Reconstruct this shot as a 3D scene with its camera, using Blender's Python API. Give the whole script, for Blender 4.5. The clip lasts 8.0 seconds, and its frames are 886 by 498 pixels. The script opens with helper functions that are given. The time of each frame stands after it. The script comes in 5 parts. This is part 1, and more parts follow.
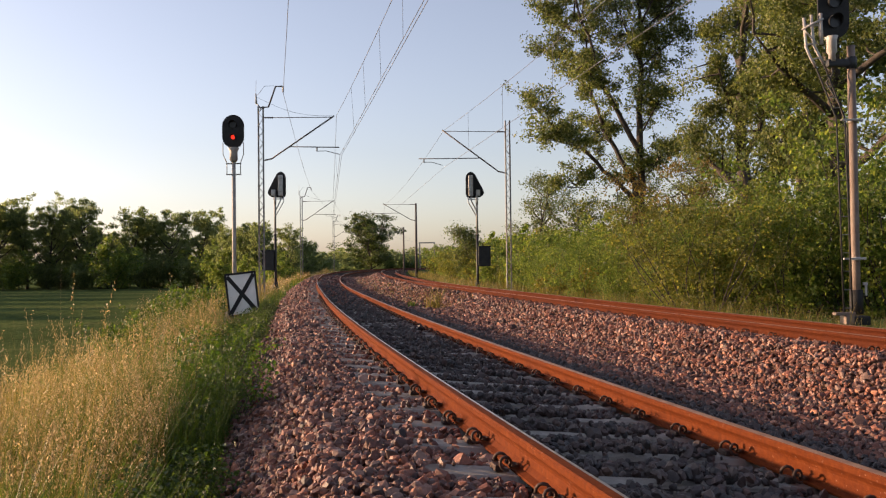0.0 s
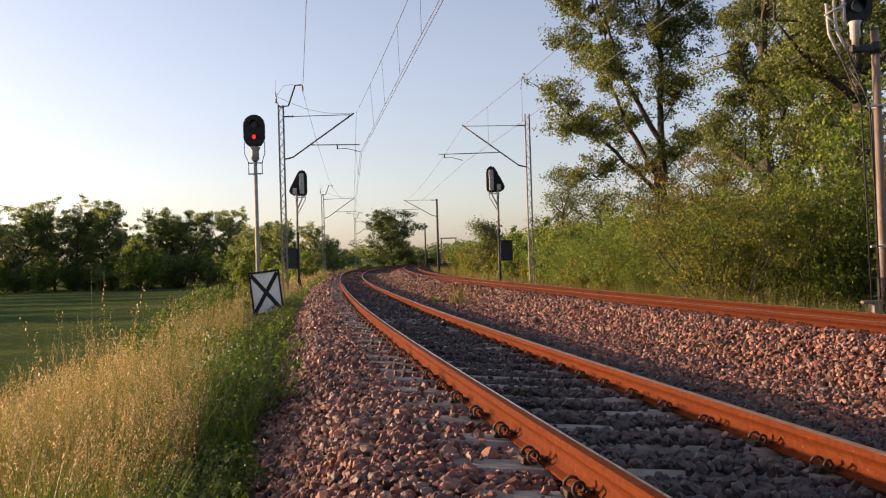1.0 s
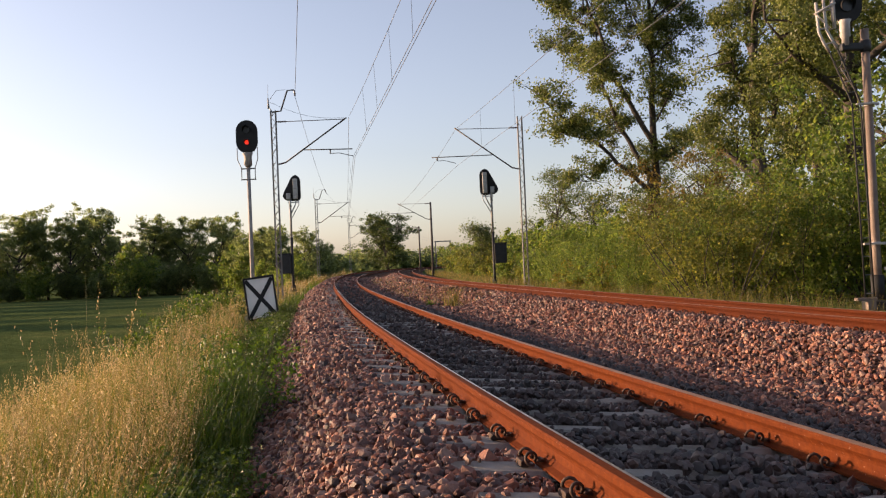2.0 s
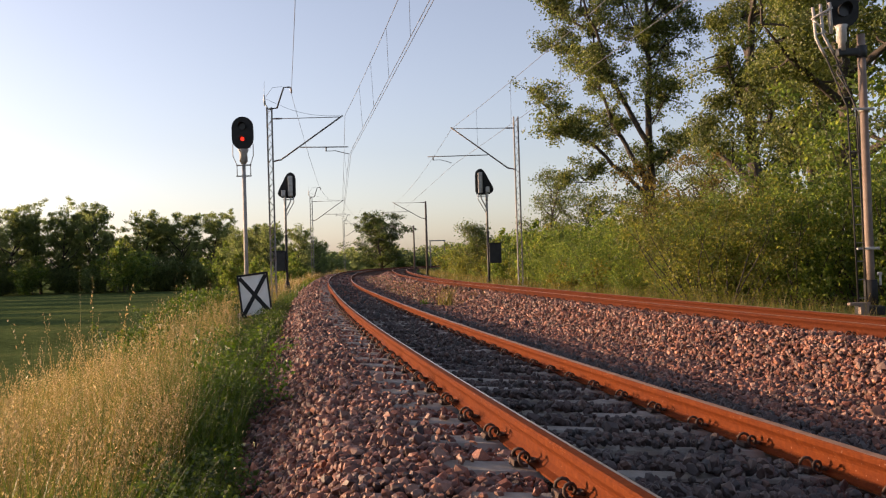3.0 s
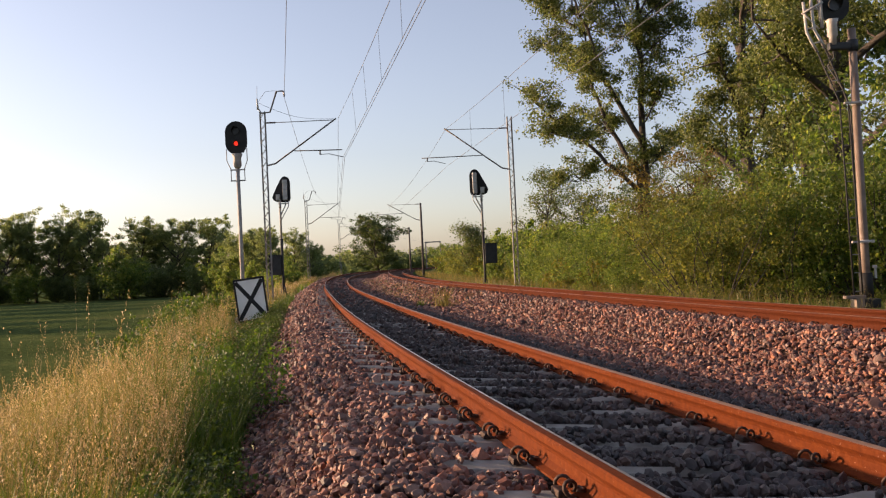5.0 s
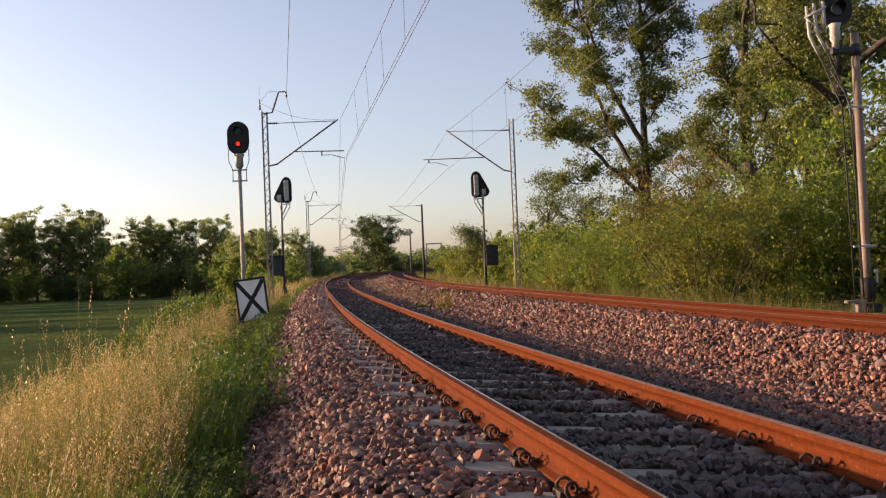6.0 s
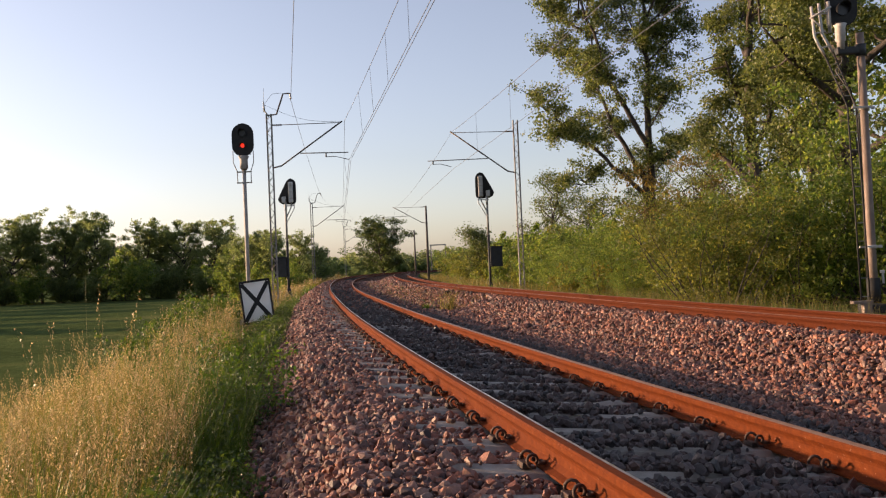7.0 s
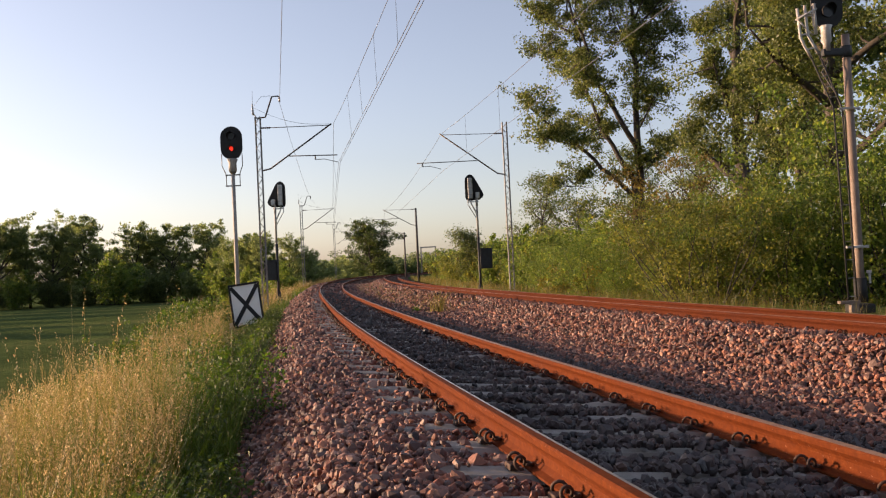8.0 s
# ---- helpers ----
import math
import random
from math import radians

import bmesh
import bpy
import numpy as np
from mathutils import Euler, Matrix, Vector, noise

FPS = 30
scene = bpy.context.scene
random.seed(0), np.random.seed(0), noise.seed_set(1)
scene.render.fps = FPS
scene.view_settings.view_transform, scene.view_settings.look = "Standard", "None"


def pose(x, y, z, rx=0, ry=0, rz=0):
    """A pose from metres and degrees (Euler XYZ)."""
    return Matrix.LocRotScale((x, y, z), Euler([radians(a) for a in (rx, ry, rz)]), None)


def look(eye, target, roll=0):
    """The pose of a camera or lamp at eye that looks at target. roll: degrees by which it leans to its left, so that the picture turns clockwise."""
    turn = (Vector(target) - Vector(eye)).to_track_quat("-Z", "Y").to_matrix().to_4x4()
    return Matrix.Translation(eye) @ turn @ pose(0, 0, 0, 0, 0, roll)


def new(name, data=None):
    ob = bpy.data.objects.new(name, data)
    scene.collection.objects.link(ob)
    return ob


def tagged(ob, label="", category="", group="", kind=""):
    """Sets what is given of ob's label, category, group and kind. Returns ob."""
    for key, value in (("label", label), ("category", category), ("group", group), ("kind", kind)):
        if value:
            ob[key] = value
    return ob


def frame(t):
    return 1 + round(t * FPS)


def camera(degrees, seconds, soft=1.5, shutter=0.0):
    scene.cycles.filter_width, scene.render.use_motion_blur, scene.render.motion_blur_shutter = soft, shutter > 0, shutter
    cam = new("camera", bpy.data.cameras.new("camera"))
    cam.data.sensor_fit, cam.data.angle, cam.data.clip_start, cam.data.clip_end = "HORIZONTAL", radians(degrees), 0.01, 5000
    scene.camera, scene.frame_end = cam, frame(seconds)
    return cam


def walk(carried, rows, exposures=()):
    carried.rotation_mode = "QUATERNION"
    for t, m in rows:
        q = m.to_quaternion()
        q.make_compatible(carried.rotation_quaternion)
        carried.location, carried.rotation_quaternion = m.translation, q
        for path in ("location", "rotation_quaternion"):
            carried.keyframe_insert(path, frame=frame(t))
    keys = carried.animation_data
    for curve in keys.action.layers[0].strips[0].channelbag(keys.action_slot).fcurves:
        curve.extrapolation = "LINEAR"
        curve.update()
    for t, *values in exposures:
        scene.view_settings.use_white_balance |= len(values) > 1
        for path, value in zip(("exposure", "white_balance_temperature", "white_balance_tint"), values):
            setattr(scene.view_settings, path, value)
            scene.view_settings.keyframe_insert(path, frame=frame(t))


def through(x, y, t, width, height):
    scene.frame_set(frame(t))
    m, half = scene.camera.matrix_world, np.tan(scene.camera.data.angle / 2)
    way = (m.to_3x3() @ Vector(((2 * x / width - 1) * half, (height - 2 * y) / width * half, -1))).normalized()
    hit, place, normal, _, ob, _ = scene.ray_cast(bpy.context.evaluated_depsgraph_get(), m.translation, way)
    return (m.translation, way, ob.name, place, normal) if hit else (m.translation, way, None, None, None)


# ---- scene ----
cam = camera(55.05, 8.0, soft=1.2)
walk(cam, [
    (0, pose(0.0229, 0.0141, 0.8692, 91.220, 0.669, -0.708)),
    (0.5, pose(0.0110, 0.0051, 0.8667, 90.567, 0.564, 0.520)),
    (1, pose(0.0108, 0.0001, 0.8699, 90.930, 1.700, 0.767)),
    (1.5, pose(0.0103, -0.0030, 0.8694, 91.150, 2.697, 0.524)),
    (3, pose(0.0017, 0.0015, 0.8676, 91.074, 1.724, 0.005)),
    (3.5, pose(0.0000, 0.0000, 0.8657, 91.129, 1.683, 0.000)),
    (4, pose(0.0030, 0.0001, 0.8641, 91.135, 2.546, -0.478)),
    (4.5, pose(0.0027, 0.0026, 0.8623, 91.143, 2.903, -0.270)),
    (6, pose(-0.0078, 0.0029, 0.8569, 91.272, 2.365, -0.215)),
    (6.5, pose(-0.0187, 0.0053, 0.8626, 91.489, 2.559, -0.002)),
    (7, pose(-0.0202, 0.0051, 0.8623, 91.362, 2.474, 0.066)),
    (7.5, pose(-0.0119, 0.0012, 0.8621, 91.267, 2.257, -0.454)),
    (8, pose(-0.0045, -0.0001, 0.8628, 91.478, 2.780, -0.587)),
], exposures=[(0, 0.99, 6500, 16), (8, 0.99, 6500, 16)])

# ---- light: a low evening sun from ahead on the left ----
SUN_AZ, SUN_EL = 74.0, 9.5        # degrees left of straight ahead, degrees up
to_sun = Vector((-math.sin(radians(SUN_AZ)) * math.cos(radians(SUN_EL)),
                 math.cos(radians(SUN_AZ)) * math.cos(radians(SUN_EL)), math.sin(radians(SUN_EL))))
world = bpy.data.worlds.new("evening_sky")
scene.world = world
world.use_nodes = True
wn, wl = world.node_tree.nodes, world.node_tree.links
sky = wn.new("ShaderNodeTexSky")
sky.sky_type, sky.sun_disc = "NISHITA", False
sky.sun_elevation, sky.sun_rotation = radians(SUN_EL), radians(-SUN_AZ)
sky.air_density, sky.dust_density, sky.ozone_density = 1.0, 1.4, 1.5
wn["Background"].inputs[1].default_value = 0.128
pale = wn.new("ShaderNodeHueSaturation")
pale.inputs["Saturation"].default_value = 0.66
wl.new(sky.outputs[0], pale.inputs["Color"])
tint = wn.new("ShaderNodeMix")
tint.data_type, tint.blend_type = "RGBA", "MULTIPLY"
tint.inputs[0].default_value = 1.0
tint.inputs[7].default_value = (0.995, 0.965, 1.03, 1.0)
wl.new(pale.outputs[0], tint.inputs[6])
wl.new(tint.outputs[2], wn["Background"].inputs[0])
sun = new("sun", bpy.data.lights.new("sun", "SUN"))
sun.data.energy, sun.data.angle, sun.data.color = 5.0, radians(0.6), (1.0, 0.66, 0.38)
sun.matrix_world = look((-40, 20, 30), Vector((-40, 20, 30)) - to_sun)


# ---- materials ----
class Nodes:
    """Short hand for building one node material."""

    def __init__(self, name):
        self.mat = bpy.data.materials.new(name)
        self.mat.use_nodes = True
        self.tree = self.mat.node_tree
        self.bsdf = self.tree.nodes["Principled BSDF"]
        self.out = self.tree.nodes["Material Output"]

    def node(self, kind, **values):
        n = self.tree.nodes.new(kind)
        for key, value in values.items():
            n.inputs[key.replace("_", " ")].default_value = value
        return n

    def link(self, a, b):
        self.tree.links.new(a, b)

    def coords(self):
        return self.tree.nodes.new("ShaderNodeTexCoord").outputs["Object"]

    def noise(self, scale, detail=4.0, rough=0.55, vector=None):
        n = self.node("ShaderNodeTexNoise", Scale=scale, Detail=detail, Roughness=rough)
        self.link(vector if vector else self.coords(), n.inputs["Vector"])
        return n.outputs["Fac"]

    def ramp(self, fac, *stops):
        n = self.tree.nodes.new("ShaderNodeValToRGB")
        el = n.color_ramp.elements
        while len(el) < len(stops):
            el.new(0.5)
        for e, (p, c) in zip(el, stops):
            e.position, e.color = p, (*c, 1.0)
        self.link(fac, n.inputs[0])
        return n.outputs[0]

    def mix(self, fac, a, b, how="MIX"):
        n = self.tree.nodes.new("ShaderNodeMix")
        n.data_type, n.blend_type = "RGBA", how
        for socket, value in ((n.inputs[0], fac), (n.inputs[6], a), (n.inputs[7], b)):
            if isinstance(value, bpy.types.NodeSocket):
                self.link(value, socket)
            elif isinstance(value, (int, float)):
                socket.default_value = value
            else:
                socket.default_value = (*value, 1.0)
        return n.outputs[2]

    def bump(self, height, strength, distance):
        n = self.node("ShaderNodeBump", Strength=strength, Distance=distance)
        self.link(height, n.inputs["Height"])
        self.link(n.outputs[0], self.bsdf.inputs["Normal"])

    def set(self, color=None, rough=0.6, metal=0.0, spec=0.5):
        if isinstance(color, bpy.types.NodeSocket):
            self.link(color, self.bsdf.inputs["Base Color"])
        elif color:
            self.bsdf.inputs["Base Color"].default_value = (*color, 1.0)
        if isinstance(rough, bpy.types.NodeSocket):
            self.link(rough, self.bsdf.inputs["Roughness"])
        else:
            self.bsdf.inputs["Roughness"].default_value = rough
        self.bsdf.inputs["Metallic"].default_value = metal
        self.bsdf.inputs["Specular IOR Level"].default_value = spec
        return self.mat


def worn(name, c1, c2, scale=6.0, rough=0.6, metal=0.0, bump=0.15, dirt_shade=None):
    """Paint, metal or concrete with grain and larger stains."""
    m = Nodes(name)
    base = m.ramp(m.noise(scale, 6), (0.35, c1), (0.68, c2))
    if dirt_shade:
        base = m.mix(m.ramp(m.noise(scale * 0.22, 3), (0.5, (0, 0, 0)), (0.72, (1, 1, 1))), base, dirt_shade)
    m.bump(m.noise(scale * 14, 3), bump, 0.01)
    return m.set(base, rough, metal)


def foliage(name, dark, mid, light, through, amount=0.45):
    """Leaves or blades: each island its own green, light comes through them."""
    m = Nodes(name)
    geo = m.tree.nodes.new("ShaderNodeNewGeometry")
    col = m.ramp(geo.outputs["Random Per Island"], (0.0, dark), (0.5, mid), (1.0, light))
    patch = m.ramp(m.noise(0.35, 3), (0.35, (0.72, 0.76, 0.74)), (0.65, (1.15, 1.15, 1.0)))
    col = m.mix(1.0, col, patch, "MULTIPLY")
    m.set(col, 0.45, 0.0, 0.5)
    tr = m.tree.nodes.new("ShaderNodeBsdfTranslucent")
    m.link(m.mix(1.0, col, through, "MULTIPLY"), tr.inputs[0])
    mixer = m.tree.nodes.new("ShaderNodeMixShader")
    mixer.inputs[0].default_value = amount
    m.link(m.bsdf.outputs[0], mixer.inputs[1])
    m.link(tr.outputs[0], mixer.inputs[2])
    m.link(mixer.outputs[0], m.out.inputs["Surface"])
    return m.mat


def stone_material(name, per_object, dirt_shade=1.0):
    """Crushed granite: pink, grey and rust-brown pieces."""
    m = Nodes(name)
    if per_object:
        rnd = m.tree.nodes.new("ShaderNodeObjectInfo").outputs["Random"]
    else:
        rnd = m.tree.nodes.new("ShaderNodeNewGeometry").outputs["Random Per Island"]
    col = m.ramp(rnd, (0.0, (0.022, 0.014, 0.013)), (0.2, (0.085, 0.036, 0.028)), (0.45, (0.20, 0.078, 0.050)),
                 (0.65, (0.075, 0.046, 0.040)), (0.8, (0.30, 0.185, 0.145)), (0.88, (0.13, 0.046, 0.031)), (1.0, (0.42, 0.19, 0.115)))
    grain = m.ramp(m.noise(90, 5), (0.3, (0.85, 0.82, 0.80)), (0.7, (1.42, 1.40, 1.32)))
    col = m.mix(1.0, col, grain, "MULTIPLY")
    # towards near-black: brake dust, plus the rails' shade put into the colour
    if dirt_shade < 1.0:
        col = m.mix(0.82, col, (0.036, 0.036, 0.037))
    m.bump(m.noise(70, 5), 0.35, 0.006)
    return m.set(col, 0.58, 0.0, 0.4)


def rust_material(name="rusted_rail_steel", tone=(1.0, 1.0, 1.0)):
    m = Nodes(name)
    big = m.noise(1.3, 4)
    col = m.ramp(m.noise(30, 6, 0.65), (0.3, (0.082, 0.017, 0.003)), (0.55, (0.123, 0.028, 0.004)), (0.75, (0.164, 0.046, 0.010)))
    col = m.mix(m.ramp(big, (0.45, (0, 0, 0)), (0.75, (0.6, 0.6, 0.6))), col, (0.085, 0.022, 0.008))
    spots = m.ramp(m.noise(55, 2, 0.4), (0.70, (0, 0, 0)), (0.76, (0.55, 0.55, 0.55)))
    col = m.mix(spots, col, (0.30, 0.17, 0.10))
    col = m.mix(1.0, col, tone, "MULTIPLY")
    m.bump(m.noise(120, 4), 0.25, 0.003)
    return m.set(col, 0.8, 0.0, 0.08)


def ground_material():
    """Field grass: mown strips, dry patches and bare soil."""
    m = Nodes("meadow_ground")
    pos = m.coords()
    mapn = m.tree.nodes.new("ShaderNodeMapping")
    mapn.inputs["Scale"].default_value = (0.35, 1.6, 1.0)
    mapn.inputs["Rotation"].default_value = (0, 0, radians(8))
    m.link(pos, mapn.inputs["Vector"])
    col = m.ramp(m.noise(0.05, 5, 0.6, mapn.outputs[0]), (0.35, (0.058, 0.085, 0.035)), (0.55, (0.080, 0.112, 0.045)), (0.72, (0.15, 0.155, 0.065)))
    fine = m.ramp(m.noise(3.0, 6, 0.7), (0.3, (0.6, 0.62, 0.55)), (0.7, (1.3, 1.25, 1.1)))
    col = m.mix(1.0, col, fine, "MULTIPLY")
    m.bump(m.noise(9, 6, 0.7), 0.8, 0.12)
    return m.set(col, 0.95, 0.0, 0.0)


def ballast_bed_material(name="ballast_bed", dirt_shade=1.0):
    """The bed below and beyond the separate stones."""
    m = Nodes(name)
    vor = m.node("ShaderNodeTexVoronoi", Scale=17.0)
    m.link(m.coords(), vor.inputs["Vector"])
    sep = m.tree.nodes.new("ShaderNodeSeparateColor")
    m.link(vor.outputs["Color"], sep.inputs[0])
    col = m.ramp(sep.outputs[0], (0.0, (0.07, 0.042, 0.03)), (0.4, (0.155, 0.082, 0.056)), (0.7, (0.12, 0.078, 0.06)), (1.0, (0.21, 0.115, 0.075)))
    # cell edges multiplied darker: shade between the stones, put into the colour
    gap_shade = m.ramp(vor.outputs["Distance"], (0.25, (1, 1, 1)), (0.7, (0.4, 0.38, 0.36)))
    col = m.mix(1.0, col, gap_shade, "MULTIPLY")
    # greyed almost black: oily dirt with the rails' shade painted in
    if dirt_shade < 1.0:
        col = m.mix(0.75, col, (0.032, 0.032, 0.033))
    inv = m.node("ShaderNodeMath")
    inv.operation = "SUBTRACT"
    inv.inputs[0].default_value = 1.0
    m.link(vor.outputs["Distance"], inv.inputs[1])
    m.bump(inv.outputs[0], 1.0, 0.05)
    return m.set(col, 0.95, 0.0, 0.03)


def glow(name, color, strength):
    m = Nodes(name)
    m.bsdf.inputs["Emission Color"].default_value = (*color, 1)
    m.bsdf.inputs["Emission Strength"].default_value = strength
    return m.set((0.1, 0.01, 0.005), 0.3)


def head_steel_material():
    """Wheel-polished running surface."""
    m = Nodes("polished_rail_head")
    col = m.ramp(m.noise(14, 4), (0.35, (0.42, 0.36, 0.32)), (0.7, (0.6, 0.55, 0.5)))
    return m.set(col, 0.34, 0.85)


STONE = stone_material("ballast_stone", False)
STONE_ONE = stone_material("loose_ballast_stone", True)
STONE_OILED_SHADED = stone_material("brake_dust_and_shade_stone", False, 0.5)
RUST = rust_material("rusted_rail_steel", (0.95, 0.97, 1.25))
RUST_OLD = rust_material("dark_red_rail_rust", (0.60, 0.62, 1.1))
TOP = worn("dull_rail_top", (0.24, 0.13, 0.08), (0.34, 0.20, 0.13), 12, 0.55, 0.2, 0.1)
HEAD = head_steel_material()
BED = ballast_bed_material()
BED_OILED_SHADED = ballast_bed_material("dust_and_shade_ballast_bed", 0.42)
MEADOW = ground_material()
CONCRETE = worn("weathered_sleeper_concrete", (0.209, 0.189, 0.164), (0.311, 0.282, 0.246), 9, 0.88, 0, 0.5, (0.156, 0.113, 0.085))
PLINTH = worn("pale_plinth_concrete", (0.26, 0.24, 0.21), (0.36, 0.33, 0.30), 7, 0.85, 0, 0.4, (0.2, 0.17, 0.14))
CLIP = worn("dark_spring_steel", (0.03, 0.017, 0.012), (0.075, 0.036, 0.022), 40, 0.65, 0.3, 0.2)
GALV = worn("galvanised_steel", (0.259, 0.248, 0.231), (0.360, 0.338, 0.310), 8, 0.68, 0.25, 0.1, (0.216, 0.172, 0.132))
LATTICE = worn("grey_mast_paint", (0.17, 0.168, 0.16), (0.25, 0.24, 0.225), 5, 0.7, 0.1, 0.1, (0.15, 0.10, 0.07))
ARM = worn("dull_dark_arm_steel", (0.07, 0.068, 0.065), (0.13, 0.12, 0.11), 9, 0.6, 0.3, 0.1, (0.09, 0.055, 0.04))
POST = worn("dark_weathered_post", (0.05, 0.042, 0.038), (0.085, 0.07, 0.06), 6, 0.8, 0, 0.2)
POLE = worn("grey_brown_pole_paint", (0.15, 0.112, 0.09), (0.21, 0.16, 0.13), 7, 0.65, 0.1, 0.15, (0.12, 0.075, 0.055))
BLACK = worn("matt_black_paint", (0.005, 0.005, 0.006), (0.012, 0.012, 0.012), 8, 0.75, 0, 0.1)
DARKBOX = worn("dark_grey_cabinet_paint", (0.012, 0.013, 0.015), (0.026, 0.026, 0.027), 4, 0.65, 0, 0.1)
BACKGREY = worn("pale_grey_lamp_housing", (0.34, 0.35, 0.35), (0.48, 0.48, 0.47), 6, 0.5, 0.2, 0.1)
WHITE = worn("white_sign_enamel", (0.70, 0.68, 0.65), (0.80, 0.78, 0.75), 3, 0.5, 0, 0.05, (0.62, 0.58, 0.52))
WHITEPIPE = worn("white_platform_paint", (0.36, 0.34, 0.32), (0.46, 0.44, 0.42), 8, 0.55, 0, 0.1, (0.26, 0.2, 0.16))
LENS = Nodes("dark_signal_lens").set((0.004, 0.004, 0.005), 0.35)
RED = glow("red_signal_light", (1.0, 0.035, 0.012), 0.6)
CABLE = worn("black_cable", (0.02, 0.02, 0.02), (0.04, 0.035, 0.03), 20, 0.6)
WIRE = worn("grey_line_wire", (0.09, 0.095, 0.105), (0.15, 0.155, 0.165), 20, 0.7, 0.2, 0.05)
INSUL = worn("brown_insulator_glaze", (0.07, 0.035, 0.025), (0.12, 0.06, 0.04), 10, 0.3)
BARK = worn("furrowed_grey_bark", (0.035, 0.028, 0.023), (0.075, 0.062, 0.05), 5, 0.9, 0, 1.0)
LEAF_POPLAR = foliage("poplar_leaves", (0.060, 0.085, 0.028), (0.130, 0.156, 0.050), (0.25, 0.255, 0.092), (1.25, 1.3, 0.75), 0.5)
LEAF_LONE = foliage("dark_round_tree_leaves", (0.05, 0.075, 0.03), (0.08, 0.11, 0.04), (0.12, 0.145, 0.05), (1.2, 1.2, 0.7), 0.5)
LEAF_BUSH = foliage("willow_scrub_leaves", (0.072, 0.115, 0.030), (0.138, 0.188, 0.050), (0.225, 0.24, 0.070), (1.35, 1.4, 0.75), 0.68)
LEAF_BROWN = foliage("bronze_scrub_leaves", (0.080, 0.098, 0.028), (0.140, 0.156, 0.044), (0.215, 0.205, 0.060), (1.4, 1.35, 0.7), 0.68)
LEAF_RUSSET = foliage("russet_scrub_leaves", (0.09, 0.072, 0.02), (0.15, 0.115, 0.03), (0.22, 0.155, 0.04), (1.3, 1.15, 0.5))
LEAF_YELLOW = foliage("yellow_scrub_leaves", (0.12, 0.12, 0.02), (0.2, 0.18, 0.03), (0.28, 0.24, 0.04), (1.2, 1.15, 0.4))
# lifted, greyed greens: distance haze is mixed into the leaf colour
LEAF_FAR_HAZE = foliage("hazed_far_wood_leaves", (0.10, 0.13, 0.068), (0.15, 0.18, 0.09), (0.20, 0.225, 0.105), (1.6, 1.6, 1.15), 0.8)
LEAF_PALE = foliage("pale_willow_leaves", (0.072, 0.100, 0.035), (0.119, 0.155, 0.055), (0.20, 0.20, 0.075), (1.2, 1.2, 0.7), 0.55)
WEED = foliage("dark_weed_leaves", (0.030, 0.056, 0.012), (0.060, 0.096, 0.020), (0.11, 0.142, 0.034), (1.25, 1.3, 0.5), 0.45)
DRY = foliage("dry_grass", (0.085, 0.090, 0.022), (0.150, 0.134, 0.040), (0.27, 0.21, 0.078), (1.2, 1.1, 0.75), 0.55)
SEED = foliage("straw_seed_heads", (0.20, 0.150, 0.075), (0.33, 0.252, 0.135), (0.62, 0.49, 0.30), (1.15, 1.05, 0.9), 0.5)
GREEN = foliage("green_grass", (0.030, 0.064, 0.009), (0.056, 0.101, 0.015), (0.105, 0.143, 0.026), (1.3, 1.35, 0.45), 0.5)


# ---- the line of the track: curvature by distance, eased from knot to knot ----
KNOT_S = [-60, 0, 15, 30, 50, 60, 130, 200, 300, 420]
KNOT_K = [0.003, 0.00304, 0.00225, 0.00024, 0.0013, 0.0020, 0.0021, 0.0021, 0.0020, 0.0015]
_s = np.arange(-40, 420, 0.05)
_ang = radians(11.864) - np.cumsum(np.interp(_s, KNOT_S, KNOT_K)) * 0.05
_zero = int(np.argmin(abs(_s)))
_ang -= _ang[_zero] - radians(11.864)
_x, _y = np.cumsum(-np.sin(_ang)) * 0.05, np.cumsum(np.cos(_ang)) * 0.05
_x, _y = _x - _x[_zero] + 2.0283, _y - _y[_zero]
HALF, CANT, CANT2, Z2 = 0.7535, 0.150, 0.085, 0.077
RAIL_H = 0.160


def gap2(s):
    """Distance between the centre lines of the two tracks."""
    return 4.017 + 0.2175 * np.clip(s, 0, 60) / 30 + HALF


def rise(s):
    """The line climbs gently into the bend."""
    return np.interp(s, [40, 52, 64, 75, 88, 100, 120, 140, 200, 420], [0, 0.045, 0.14, 0.24, 0.335, 0.415, 0.50, 0.56, 0.68, 0.9])


def at(s, u=0.0, z=0.0):
    """The place u metres to the right of the near track's centre line."""
    a = float(np.interp(s, _s, _ang))
    return Vector((float(np.interp(s, _s, _x)) + u * math.cos(a), float(np.interp(s, _s, _y)) + u * math.sin(a), z + float(rise(s))))


def heading(s):
    return float(np.interp(s, _s, _ang))


def s_of_y(y):
    return np.interp(y, _y, _s)


def u_of(x, y):
    s = s_of_y(y)
    return (x - np.interp(s, _s, _x)) * np.cos(np.interp(s, _s, _ang)), s


